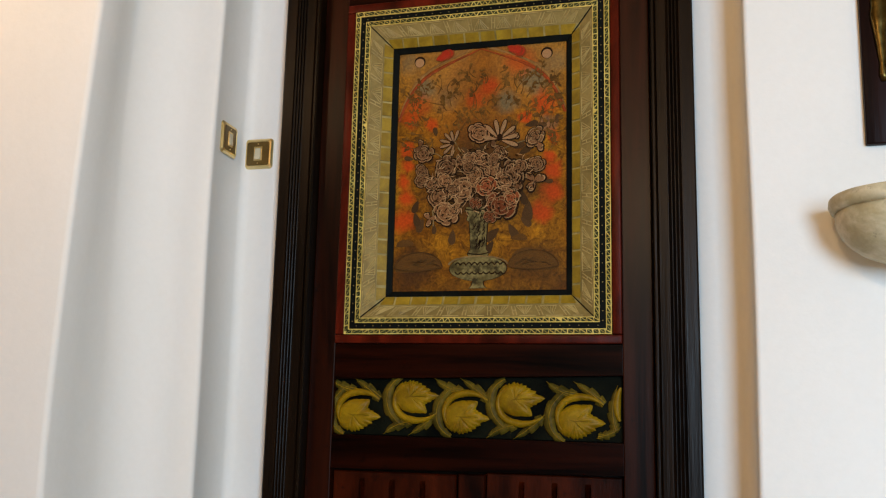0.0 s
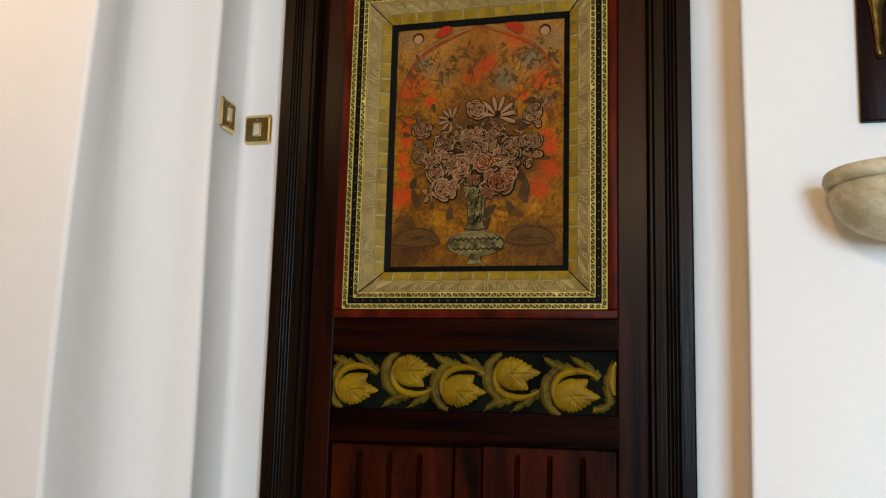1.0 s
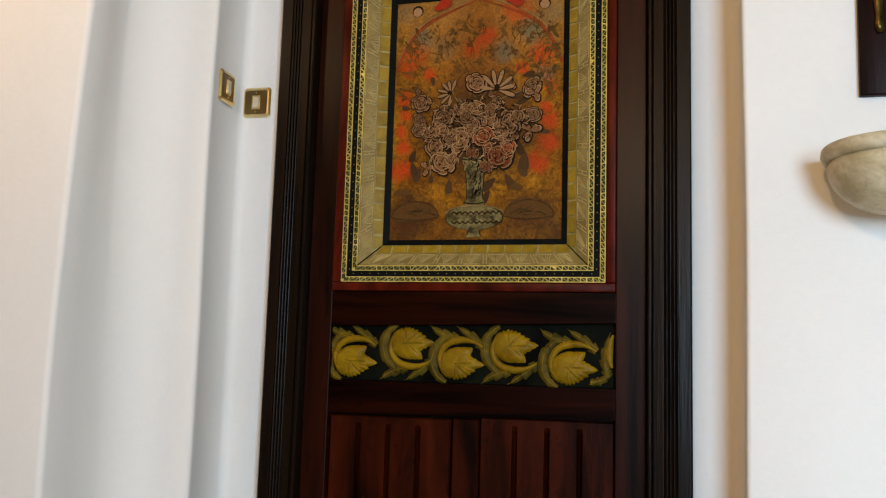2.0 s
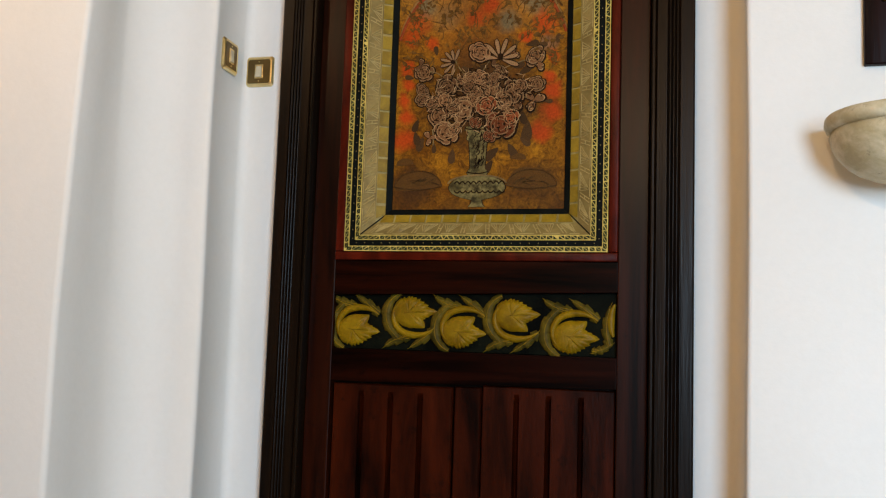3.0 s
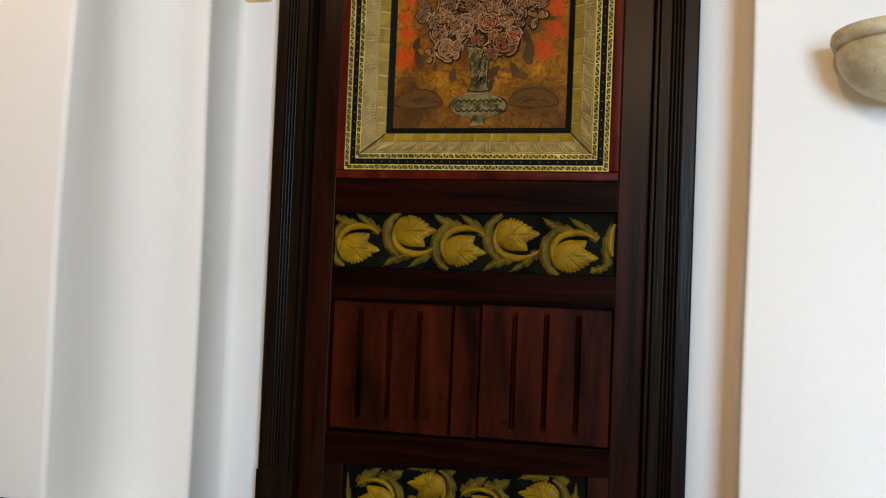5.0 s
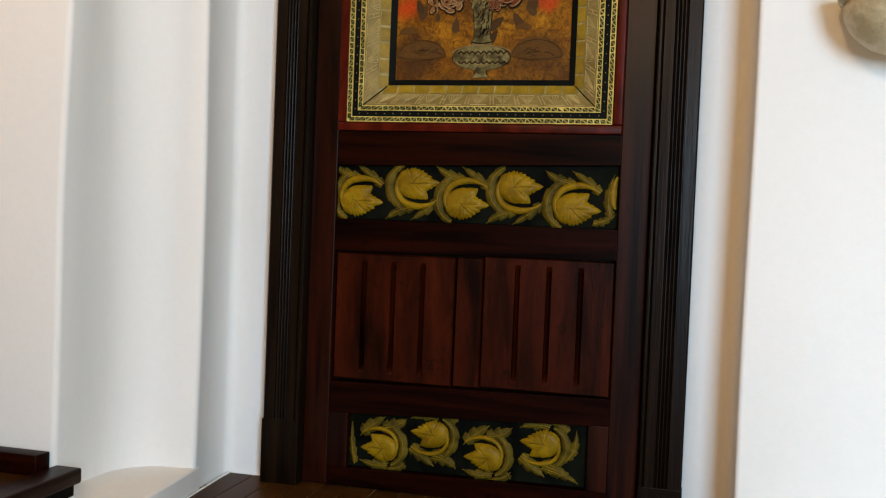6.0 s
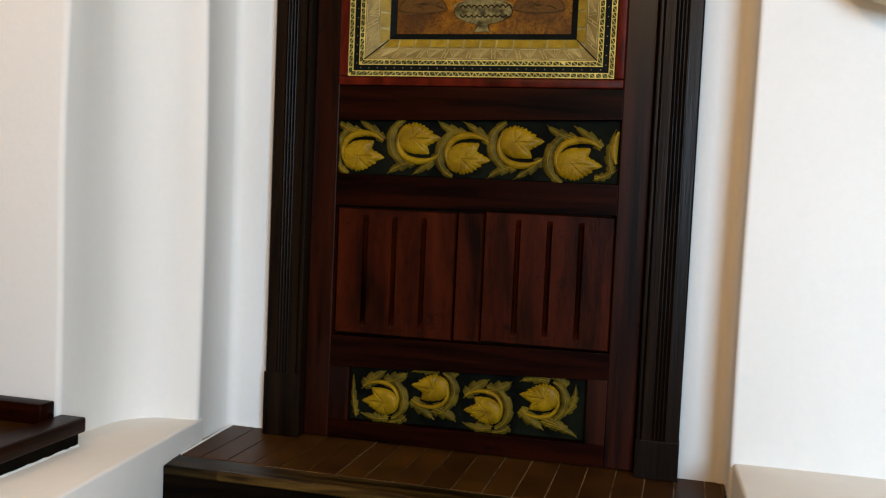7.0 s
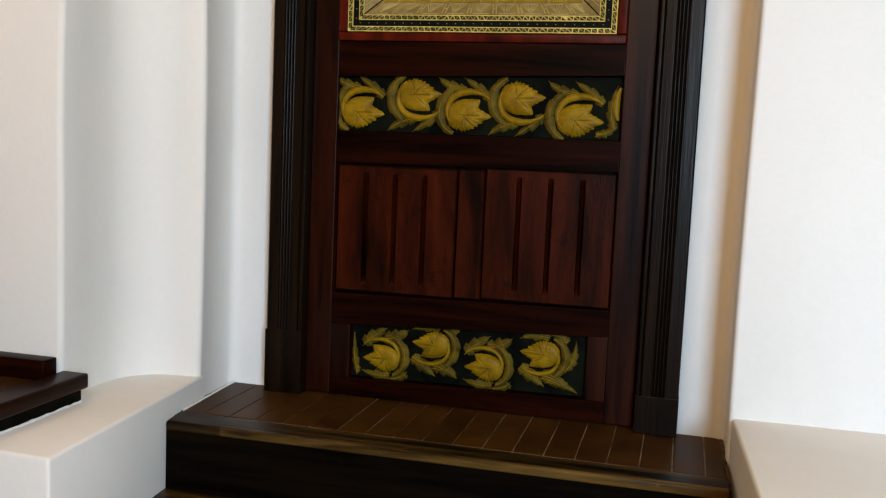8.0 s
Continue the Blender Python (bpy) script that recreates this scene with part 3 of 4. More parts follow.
    link(brush.outputs["Fac"], bump.inputs["Height"])
    link(bump.outputs[0], b.inputs["Normal"])
    return m


QX0, QX1, QZ0, QZ1, QY = X0 + 0.112, X1 - 0.112, Z0 + 0.112, Z1 - 0.112, 0.044
painting = part("painting", boxed((QX0, QY, QZ0), (QX1, 0.055, QZ1)), painted_ground(), door, "aged painting of a flower vase under an arch")

umber = material("umber_brush", (0.024, 0.0095, 0.002), (0.011, 0.0045, 0.0012), 0.5, (30, 30, 30), 150, 0.6, 0.3, specular=0.06)
arch_red = material("orange_red_brush", (0.32, 0.055, 0.012), (0.16, 0.035, 0.010), 0.5, (30, 30, 30), 120, 0.7, 0.4, wear=(0.2, 0.1, 0.03), wear_amount=0.35, specular=0.06)
arch_tan = material("tan_brush", (0.3, 0.15, 0.045), (0.18, 0.085, 0.022), 0.5, (30, 30, 30), 120, 0.7, 0.4, wear=(0.15, 0.07, 0.02), wear_amount=0.4, specular=0.06)
poppy = material("poppy_red", (0.42, 0.03, 0.01), (0.25, 0.02, 0.008), 0.5, (30, 30, 30), 120, 0.6, 0.3, specular=0.06)
leaf_umber = material("warm_umber_leaf", (0.085, 0.042, 0.013), (0.040, 0.019, 0.007), 0.5, (40, 40, 40), 140, 0.7, 0.4, wear=(0.12, 0.06, 0.02), wear_amount=0.3, per_piece=0.3, specular=0.06)
petal = material("rose_petal_paint", (0.24, 0.112, 0.045), (0.09, 0.036, 0.011), 0.5, (40, 40, 40), 160, 0.7, 0.4, per_piece=0.35, specular=0.06)
petal_light = material("light_petal_edge", (0.46, 0.28, 0.13), (0.15, 0.075, 0.025), 0.5, (40, 40, 40), 160, 0.7, 0.4, per_piece=0.25, specular=0.06)
petal_red = material("red_rose_paint", (0.26, 0.066, 0.02), (0.11, 0.026, 0.008), 0.5, (40, 40, 40), 160, 0.7, 0.4, per_piece=0.3, specular=0.06)
petal_pale = material("pale_petal_paint", (0.42, 0.235, 0.11), (0.2, 0.095, 0.036), 0.5, (40, 40, 40), 160, 0.7, 0.4, per_piece=0.15, specular=0.06)
stem_pale = material("pale_stem_paint", (0.24, 0.16, 0.06), (0.12, 0.07, 0.025), 0.5, (40, 40, 40), 160, 0.6, 0.3, specular=0.06)
vase_green = material("grey_green_vase_paint", (0.25, 0.20, 0.075), (0.09, 0.068, 0.022), 0.5, (30, 30, 30), 130, 0.7, 0.5, wear=(0.035, 0.026, 0.010), wear_amount=0.75, specular=0.06)


def ribbon(bm, curve, width, y, thick=0.0012, n=20, lobes=0, slot=0, crown=0.0, depth=0.3):
    """A tapering painted or carved band along curve(s), s from 0 to 1; lobes cut forward-pointing barbs into its edges."""
    rows = []
    for i in range(n + 1):
        s = i / n
        p, q = Vector(curve(max(0, s - 0.01))), Vector(curve(min(1, s + 0.01)))
        d = (q - p).normalized()
        nrm = Vector((-d[1], d[0]))
        w = width(s)
        if lobes:
            w *= 1 - depth + depth * ((lobes * s + 0.35) % 1.0) ** 0.8
        c = Vector(curve(s))
        a, b = c + nrm * w / 2, c - nrm * w / 2
        rows.append([bm.verts.new((a[0], y, a[1])), bm.verts.new((c[0], y - crown, c[1])), bm.verts.new((b[0], y, b[1])),
                     bm.verts.new((b[0], y + thick, b[1])), bm.verts.new((a[0], y + thick, a[1]))])
    for r0, r1 in zip(rows, rows[1:]):
        for k in range(5):
            f = bm.faces.new((r0[k], r1[k], r1[(k + 1) % 5], r0[(k + 1) % 5]))
            f.material_index = slot
            f.smooth = k < 2
    return bm


def bezier(p0, p1, p2):
    return lambda s: ((1 - s) ** 2 * p0[0] + 2 * s * (1 - s) * p1[0] + s * s * p2[0], (1 - s) ** 2 * p0[1] + 2 * s * (1 - s) * p1[1] + s * s * p2[1])


def flat_shape(bm, outline, y, thick, slot=0, crown=0.0):
    """A thin painted shape: an outline in x, z with a slightly raised middle."""
    mid = Vector((sum(p[0] for p in outline) / len(outline), y - crown, sum(p[1] for p in outline) / len(outline)))
    c = bm.verts.new(mid)
    f = [bm.verts.new((p[0], y, p[1])) for p in outline]
    k = [bm.verts.new((p[0], y + thick, p[1])) for p in outline]
    for i in range(len(f)):
        j = (i + 1) % len(f)
        for face in (bm.faces.new((c, f[j], f[i])), bm.faces.new((f[i], f[j], k[j], k[i]))):
            face.material_index = slot


def petal_outline(cx, cz, angle, length, width, n=14, notch=0.0):
    pts = []
    for i in range(n):
        a = 2 * math.pi * i / n
        r = 1 - notch * max(0.0, math.cos(a)) ** 8
        u, v = length * (0.5 + 0.5 * math.cos(a) * r), width * 0.5 * math.sin(a) * (0.75 + 0.35 * math.cos(a))
        pts.append((cx + u * math.cos(angle) - v * math.sin(angle), cz + u * math.sin(angle) + v * math.cos(angle)))
    return pts


def bloom_mesh(name, rings, mats, seed, pale=False):
    """A flower seen from the front, 1 unit across its radius; each petal lies on a dark rim."""
    bm, rnd = bmesh.new(), random.Random(seed)
    y = 0.0
    for count, start, length, width, turn in rings:
        for i in range(count):
            a = turn + 2 * math.pi * i / count + rnd.uniform(-0.15, 0.15)
            ln, wd = length * rnd.uniform(0.88, 1.1), width * rnd.uniform(0.85, 1.1)
            cx, cz = start * math.cos(a), start * math.sin(a)
            flat_shape(bm, petal_outline(cx - 0.06 * math.cos(a), cz - 0.06 * math.sin(a), a, ln + 0.19, wd + 0.26), y, 0.04, 1)
            flat_shape(bm, petal_outline(cx, cz, a, ln, wd, notch=0.15), y - 0.03, 0.03, 0, 0.06)
            rim = petal_outline(cx, cz, a, ln, wd, 24)
            edge = [rim[(k - 5) % 24] for k in range(11)]
            mid = (cx + 0.42 * ln * math.cos(a), cz + 0.42 * ln * math.sin(a))
            thin = [(p[0] + (mid[0] - p[0]) * (0.04 + 0.15 * math.sin(math.pi * k / 10)), p[1] + (mid[1] - p[1]) * (0.04 + 0.15 * math.sin(math.pi * k / 10))) for k, p in enumerate(edge)]
            for k in range(10):
                quad = [bm.verts.new((q[0], y - 0.10, q[1])) for q in (edge[k], edge[k + 1], thin[k + 1], thin[k])]
                bm.faces.new(quad).material_index = 2
            y -= 0.004
        y -= 0.04
    return mesh_of(name, bm, mats)


rose_rings = ((6, 0.24, 0.74, 0.98, 0.2), (5, 0.08, 0.58, 0.80, 0.7), (3, -0.02, 0.42, 0.60, 0.1), (2, -0.06, 0.24, 0.26, 0.4))
rose_meshes = [bloom_mesh("rose", rose_rings, (petal, umber, petal_light), s) for s in (3, 5, 8)]
red_rose_mesh = bloom_mesh("red_rose", rose_rings, (petal_red, umber, petal_light), 4)


def fan_mesh(name, count, spread, mats, seed):
    """A half-open daisy seen from the side: long petals that fan out from the calyx."""
    bm, rnd = bmesh.new(), random.Random(seed)
    for i in range(count):
        a = radians(spread * (i / (count - 1) - 0.5)) + rnd.uniform(-0.06, 0.06)
        ln, cx, cz = rnd.uniform(0.86, 1.05), 0.12 * math.cos(a), 0.12 * math.sin(a)
        y = -0.012 * (count - abs(2 * i - count + 1)) - 0.002 * i
        flat_shape(bm, petal_outline(cx, cz, a, ln + 0.08, 0.40), y, 0.03, 1)
        flat_shape(bm, petal_outline(cx + 0.03 * math.cos(a), cz + 0.03 * math.sin(a), a, ln, 0.28), y - 0.03, 0.03, 0, 0.05)
        flat_shape(bm, petal_outline(cx + 0.3 * math.cos(a), cz + 0.3 * math.sin(a), a, ln * 0.68, 0.12), y - 0.085, 0.02, 2)
    flat_shape(bm, petal_outline(-0.12, 0, 0, 0.42, 0.40), -0.2, 0.05, 1)
    return mesh_of(name, bm, mats)


daisy_mesh = fan_mesh("daisy", 7, 190, (petal_pale, umber, petal_light), 6)
side_mesh = bloom_mesh("bud", ((3, -0.1, 1.0, 0.6, 0.0), (2, -0.1, 0.8, 0.4, 0.5)), (petal, umber, petal_light), 7)


def painted(name, mesh, x, z, r, turn, lift, squash=1.0):
    ob = new(name, mesh)
    ob.parent = painting
    ob.matrix_basis = Matrix.Translation((x, QY - lift, z)) @ Matrix.Rotation(radians(turn), 4, "Y") @ Matrix.Diagonal((r, 0.018, r * squash, 1))
    return ob


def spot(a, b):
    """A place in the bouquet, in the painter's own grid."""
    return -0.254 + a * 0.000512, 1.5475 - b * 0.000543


rnd = random.Random(12)
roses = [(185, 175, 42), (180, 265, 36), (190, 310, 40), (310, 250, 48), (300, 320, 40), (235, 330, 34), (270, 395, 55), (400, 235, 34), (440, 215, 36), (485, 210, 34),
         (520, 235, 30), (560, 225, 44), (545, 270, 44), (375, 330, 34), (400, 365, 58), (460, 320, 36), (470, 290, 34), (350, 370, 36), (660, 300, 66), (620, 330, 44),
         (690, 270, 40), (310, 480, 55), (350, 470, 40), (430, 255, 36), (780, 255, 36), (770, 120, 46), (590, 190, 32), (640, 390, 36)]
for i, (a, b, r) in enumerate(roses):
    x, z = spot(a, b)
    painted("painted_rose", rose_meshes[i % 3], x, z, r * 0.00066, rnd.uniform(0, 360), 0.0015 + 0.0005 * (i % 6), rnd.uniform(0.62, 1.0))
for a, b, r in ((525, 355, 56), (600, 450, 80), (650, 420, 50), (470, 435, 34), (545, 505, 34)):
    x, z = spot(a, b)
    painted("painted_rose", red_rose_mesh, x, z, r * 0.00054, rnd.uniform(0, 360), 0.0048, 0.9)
for x, z, r, way in ((-0.076, 1.476, 0.034, 165), (0.047, 1.480, 0.048, 72)):
    painted("painted_daisy", daisy_mesh, x, z, r, -way, 0.0045, 0.95)
painted("painted_rose", bloom_mesh("pale_rose", rose_rings, (petal, umber, petal_pale), 17), -0.008, 1.501, 0.031, 40, 0.0042, 0.9)
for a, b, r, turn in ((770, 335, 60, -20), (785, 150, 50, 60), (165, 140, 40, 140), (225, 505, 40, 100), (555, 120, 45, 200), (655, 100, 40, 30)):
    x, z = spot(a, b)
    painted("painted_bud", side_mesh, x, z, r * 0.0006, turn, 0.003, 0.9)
# loose brushwork over the bouquet: dark contours and pale lights that run across the blooms
for name, paint, count, wide, lift, words in (("dark_stroke", umber, 100, 0.0026, 0.0066, "dark brushed contours"), ("pale_stroke", petal_light, 150, 0.0017, 0.0070, "pale brushed lights")):
    bm = bmesh.new()
    for i in range(count):
        a, r = rnd.uniform(0, 2 * math.pi), rnd.random() ** 0.5
        x, z = -0.004 + 0.152 * r * math.cos(a), 1.372 + 0.090 * r * math.sin(a)
        t, ln, arc_by = rnd.uniform(0, 2 * math.pi), rnd.uniform(0.008, 0.020), rnd.uniform(-0.008, 0.008)
        dx, dz = ln * math.cos(t), ln * math.sin(t)
        ribbon(bm, bezier((x - dx / 2, z - dz / 2), (x - arc_by * math.sin(t), z + arc_by * math.cos(t)), (x + dx / 2, z + dz / 2)),
               lambda s: wide * (0.25 + math.sin(math.pi * s)), QY - lift - i * 4e-6, 0.0006, 6)
    tagged(part(name, bm, paint, painting, words), kind="stuff")
# a poppy in each corner above the arch, and a plain pale oval for a head beside it
pop = bloom_mesh("poppy", ((1, -0.75, 1.5, 1.2, 0.0), (1, -0.6, 1.2, 0.9, 0.4)), (poppy, arch_red, poppy), 9)
for x, z, turn in ((-0.106, 1.724, -25), (0.090, 1.724, 25)):
    painted("painted_poppy", pop, x, z, 0.034, turn, 0.0035, 0.85)
head_shape = bmesh.new()
flat_shape(head_shape, [(math.cos(a * 0.35) * 1.25, math.sin(a * 0.35) * 1.25 + 0.15) for a in range(18)], 0, 0.05, 1)
flat_shape(head_shape, [(math.cos(a * 0.35), math.sin(a * 0.35) - 0.1) for a in range(18)], -0.06, 0.05, 0, 0.08)
head_shape = mesh_of("head_oval", head_shape, (petal_pale, umber))
for x, z in ((-0.177, 1.710), (0.171, 1.708)):
    painted("painted_rosette", head_shape, x, z, 0.0125, 0, 0.002)


def arch_line(drop):
    return lambda s: (QX0 + 0.006 + s * (QX1 - QX0 - 0.012), 1.742 - drop - 0.09 * abs(2 * s - 1) - 0.10 * abs(2 * s - 1) ** 6)


part("painted_arch", ribbon(bmesh.new(), arch_line(0.006), lambda s: 0.006 + 0.003 * math.sin(9 * s), QY - 0.0012, n=50), arch_red, painting, "orange-red painted arch")
part("painted_arch", ribbon(bmesh.new(), arch_line(-0.006), lambda s: 0.004 + 0.004 * abs(math.sin(9 * s)), QY - 0.0009, n=50), arch_tan, painting, "tan line along the arch")

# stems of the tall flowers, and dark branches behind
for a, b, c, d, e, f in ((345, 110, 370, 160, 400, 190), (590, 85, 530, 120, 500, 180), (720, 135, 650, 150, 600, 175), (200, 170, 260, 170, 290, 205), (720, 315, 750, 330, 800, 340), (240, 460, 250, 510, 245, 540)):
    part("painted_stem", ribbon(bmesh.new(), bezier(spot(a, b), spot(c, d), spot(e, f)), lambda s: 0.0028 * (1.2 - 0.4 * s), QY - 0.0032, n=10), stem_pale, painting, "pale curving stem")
twig_brown = material("soft_brown_brush", (0.145, 0.066, 0.013), (0.075, 0.033, 0.007), 0.5, (40, 40, 40), 140, 0.8, 0.4, wear=(0.2, 0.09, 0.015), wear_amount=0.5, specular=0.06)
twigs = bmesh.new()
for i in range(130):
    x, z = rnd.uniform(-0.21, 0.20), rnd.uniform(1.44, 1.70)
    if z > 1.71 - 1.2 * x * x - 0.04:
        z -= 0.07
    a = math.pi / 2 - x * 4 + rnd.uniform(-0.9, 0.9)
    ln = rnd.uniform(0.02, 0.05)
    bend = rnd.uniform(-0.02, 0.02)
    ribbon(twigs, bezier((x, z), (x + ln * 0.5 * math.cos(a) + bend, z + ln * 0.5 * math.sin(a)), (x + ln * math.cos(a), z + ln * math.sin(a))), lambda s: 0.0026 * (1 - 0.7 * s), QY - 0.0006 - i * 8e-6, 0.0006, 6)
    for k in range(3):
        b = a + rnd.uniform(-1.4, 1.4)
        f = rnd.uniform(0.4, 1.0)
        flat_shape(twigs, petal_outline(x + f * ln * math.cos(a), z + f * ln * math.sin(a), b, rnd.uniform(0.007, 0.017), rnd.uniform(0.005, 0.010), 9), QY - 0.0008 - (4 * i + k) * 6e-6, 0.0006)
tagged(part("painted_branch", twigs, twig_brown, painting, "dark brown brushed branches"), kind="stuff")
leaves = mesh_of("leaf", (lambda bm: (flat_shape(bm, petal_outline(0, 0, 0, 1.0, 0.62, 14), 0, 0.05, 0, 0.02), bm)[1])(bmesh.new()), leaf_umber)
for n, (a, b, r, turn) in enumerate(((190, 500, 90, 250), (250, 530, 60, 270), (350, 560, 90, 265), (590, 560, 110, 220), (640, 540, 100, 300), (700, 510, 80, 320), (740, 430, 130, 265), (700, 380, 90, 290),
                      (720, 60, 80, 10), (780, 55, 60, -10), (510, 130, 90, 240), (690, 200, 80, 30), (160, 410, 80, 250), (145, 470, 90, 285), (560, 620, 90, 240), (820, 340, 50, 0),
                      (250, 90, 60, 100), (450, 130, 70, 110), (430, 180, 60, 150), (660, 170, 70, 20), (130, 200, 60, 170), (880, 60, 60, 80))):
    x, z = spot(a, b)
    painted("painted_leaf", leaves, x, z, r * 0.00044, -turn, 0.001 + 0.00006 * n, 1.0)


mound_brown = material("soft_umber_mound", (0.125, 0.056, 0.011), (0.062, 0.026, 0.007), 0.5, (30, 30, 30), 140, 0.8, 0.4, wear=(0.16, 0.075, 0.015), wear_amount=0.4, specular=0.06)
mound = bmesh.new()
flat_shape(mound, [(math.cos(a * 0.2618), (0.66 if a < 12 else 0.14) * math.sin(a * 0.2618)) for a in range(24)], 0, 0.05, 0, 0.04)
mound = mesh_of("mound", mound, mound_brown)
for n, (x, z, r) in enumerate(((-0.166, 1.143, 0.064), (0.138, 1.143, 0.064), (0.118, 1.168, 0.036), (-0.205, 1.205, 0.024), (0.10, 1.215, 0.022))):
    painted("painted_mound", mound, x, z, r, rnd.uniform(-8, 8), 0.0008 + 0.0001 * n)


seams = bmesh.new()
for x, z, r in ((-0.166, 1.143, 0.064), (0.138, 1.143, 0.064)):
    ribbon(seams, lambda s: (x + 1.02 * r * math.cos(math.pi * s), z + 0.67 * r * math.sin(math.pi * s)), lambda s: 0.0016, QY - 0.0042, 0.0008, 18)
    ribbon(seams, bezier((x - r, z), (x, z - 0.22 * r), (x + r, z)), lambda s: 0.0016, QY - 0.0042, 0.0008, 14)
    for k in range(7):
        f = rnd.uniform(-0.8, 0.6)
        ribbon(seams, bezier((x + f * r, z + 0.02 * rnd.random()), (x + (f + 0.15) * r, z + 0.2 * r), (x + (f + 0.4) * r, z + rnd.uniform(0, 0.4) * r)), lambda s: 0.0018, QY - 0.0042, 0.0008, 8)
tagged(part("mound_outline", seams, leaf_umber, painting, "dark brushed outlines of the fruit"), kind="stuff")


def lathe_outline(profile):
    return [(x, z) for x, z in profile] + [(-x, z) for x, z in reversed(profile)]


def vase_shape(grow):
    neck = [(0.033, 1.302), (0.036, 1.293), (0.026, 1.287), (0.031, 1.268), (0.024, 1.262), (0.021, 1.225), (0.020, 1.190), (0.028, 1.180), (0.024, 1.172)]
    body = [(0.075 * math.cos(radians(a)), 1.140 + 0.032 * math.sin(radians(a))) for a in range(65, -70, -9)]
    foot = [(0.013, 1.107), (0.015, 1.096), (0.022, 1.089)]
    return [(x + math.copysign(grow, x) - 0.006, z) for x, z in lathe_outline(neck + body + foot)]


bm = bmesh.new()
for grow, y, slot in ((0.0022, QY - 0.0015, 1), (0.0, QY - 0.003, 0)):
    f = [bm.verts.new((x, y, z)) for x, z in vase_shape(grow)]
    k = [bm.verts.new((x, QY, z)) for x, z in vase_shape(grow)]
    half = len(f) // 2
    for i in range(half - 1):
        bm.faces.new((f[i], f[i + 1], f[-2 - i], f[-1 - i])).material_index = slot
    for i in range(len(f)):
        j = (i + 1) % len(f)
        bm.faces.new((f[i], f[j], k[j], k[i])).material_index = slot
vase = part("painted_vase", bm, (vase_green, umber), painting, "grey-green painted vase")
marks = bmesh.new()
for i in range(9):
    x = -0.066 + 0.015 * i
    for zz, sgn in ((1.150, 1), (1.132, -1)):
        ribbon(marks, bezier((x, zz), (x + 0.007, zz + 0.012 * sgn), (x + 0.014, zz - 0.002)), lambda s: 0.0032, QY - 0.0036, 0.0006, 6)
for i in range(32):
    x, z = rnd.uniform(-0.024, 0.01), rnd.uniform(1.19, 1.28)
    ribbon(marks, bezier((x, z), (x + 0.008, z + 0.006), (x + 0.004, z + 0.012)), lambda s: 0.0025, QY - 0.0036, 0.0006, 5)
ribbon(marks, bezier((-0.042, 1.297), (-0.006, 1.288), (0.03, 1.297)), lambda s: 0.003, QY - 0.0036, 0.0006, 8)
ribbon(marks, bezier((-0.034, 1.181), (-0.006, 1.172), (0.022, 1.181)), lambda s: 0.003, QY - 0.0036, 0.0006, 8)
tagged(part("vase_pattern", marks, umber, painting, "dark brushed pattern on the vase"), kind="stuff")
bm = bmesh.new()
ribbon(bm, lambda s: (-0.006 + 0.077 * math.cos(math.pi * s), 1.150 + 0.022 * math.sin(math.pi * s)), lambda s: 0.005, QY - 0.0034, n=20, lobes=7)
part("painted_rim", bm, stem_pale, painting, "pale scalloped rim of the vase")

# ---- carved leaf bands ----


def leaf_radius(a):
    """Outline of a vine leaf with its tip at angle 0: full at the back, a pointed side lobe under the curl of the stalk, toothed along the free edge."""
    deg = (math.degrees(a) + 180) % 360 - 180
    r = float(np.interp(deg, (-180, -150, -124, -100, -63, -36, -10, 0, 8, 20, 31, 40, 46, 56, 75, 105, 135, 160, 180),
                        (1.05, 1.05, 1.0, 0.95, 0.96, 1.03, 1.32, 1.70, 1.42, 1.1, 0.95, 1.2, 1.33, 1.16, 0.97, 0.90, 0.92, 1.02, 1.05)))
    if -120 < deg < -4:
        r *= 0.93 + 0.13 * ((deg + 120) / 15.0 % 1)
    elif 4 < deg < 30:
        r *= 1.03 - 0.09 * ((deg - 4) / 9.0 % 1)
    return r


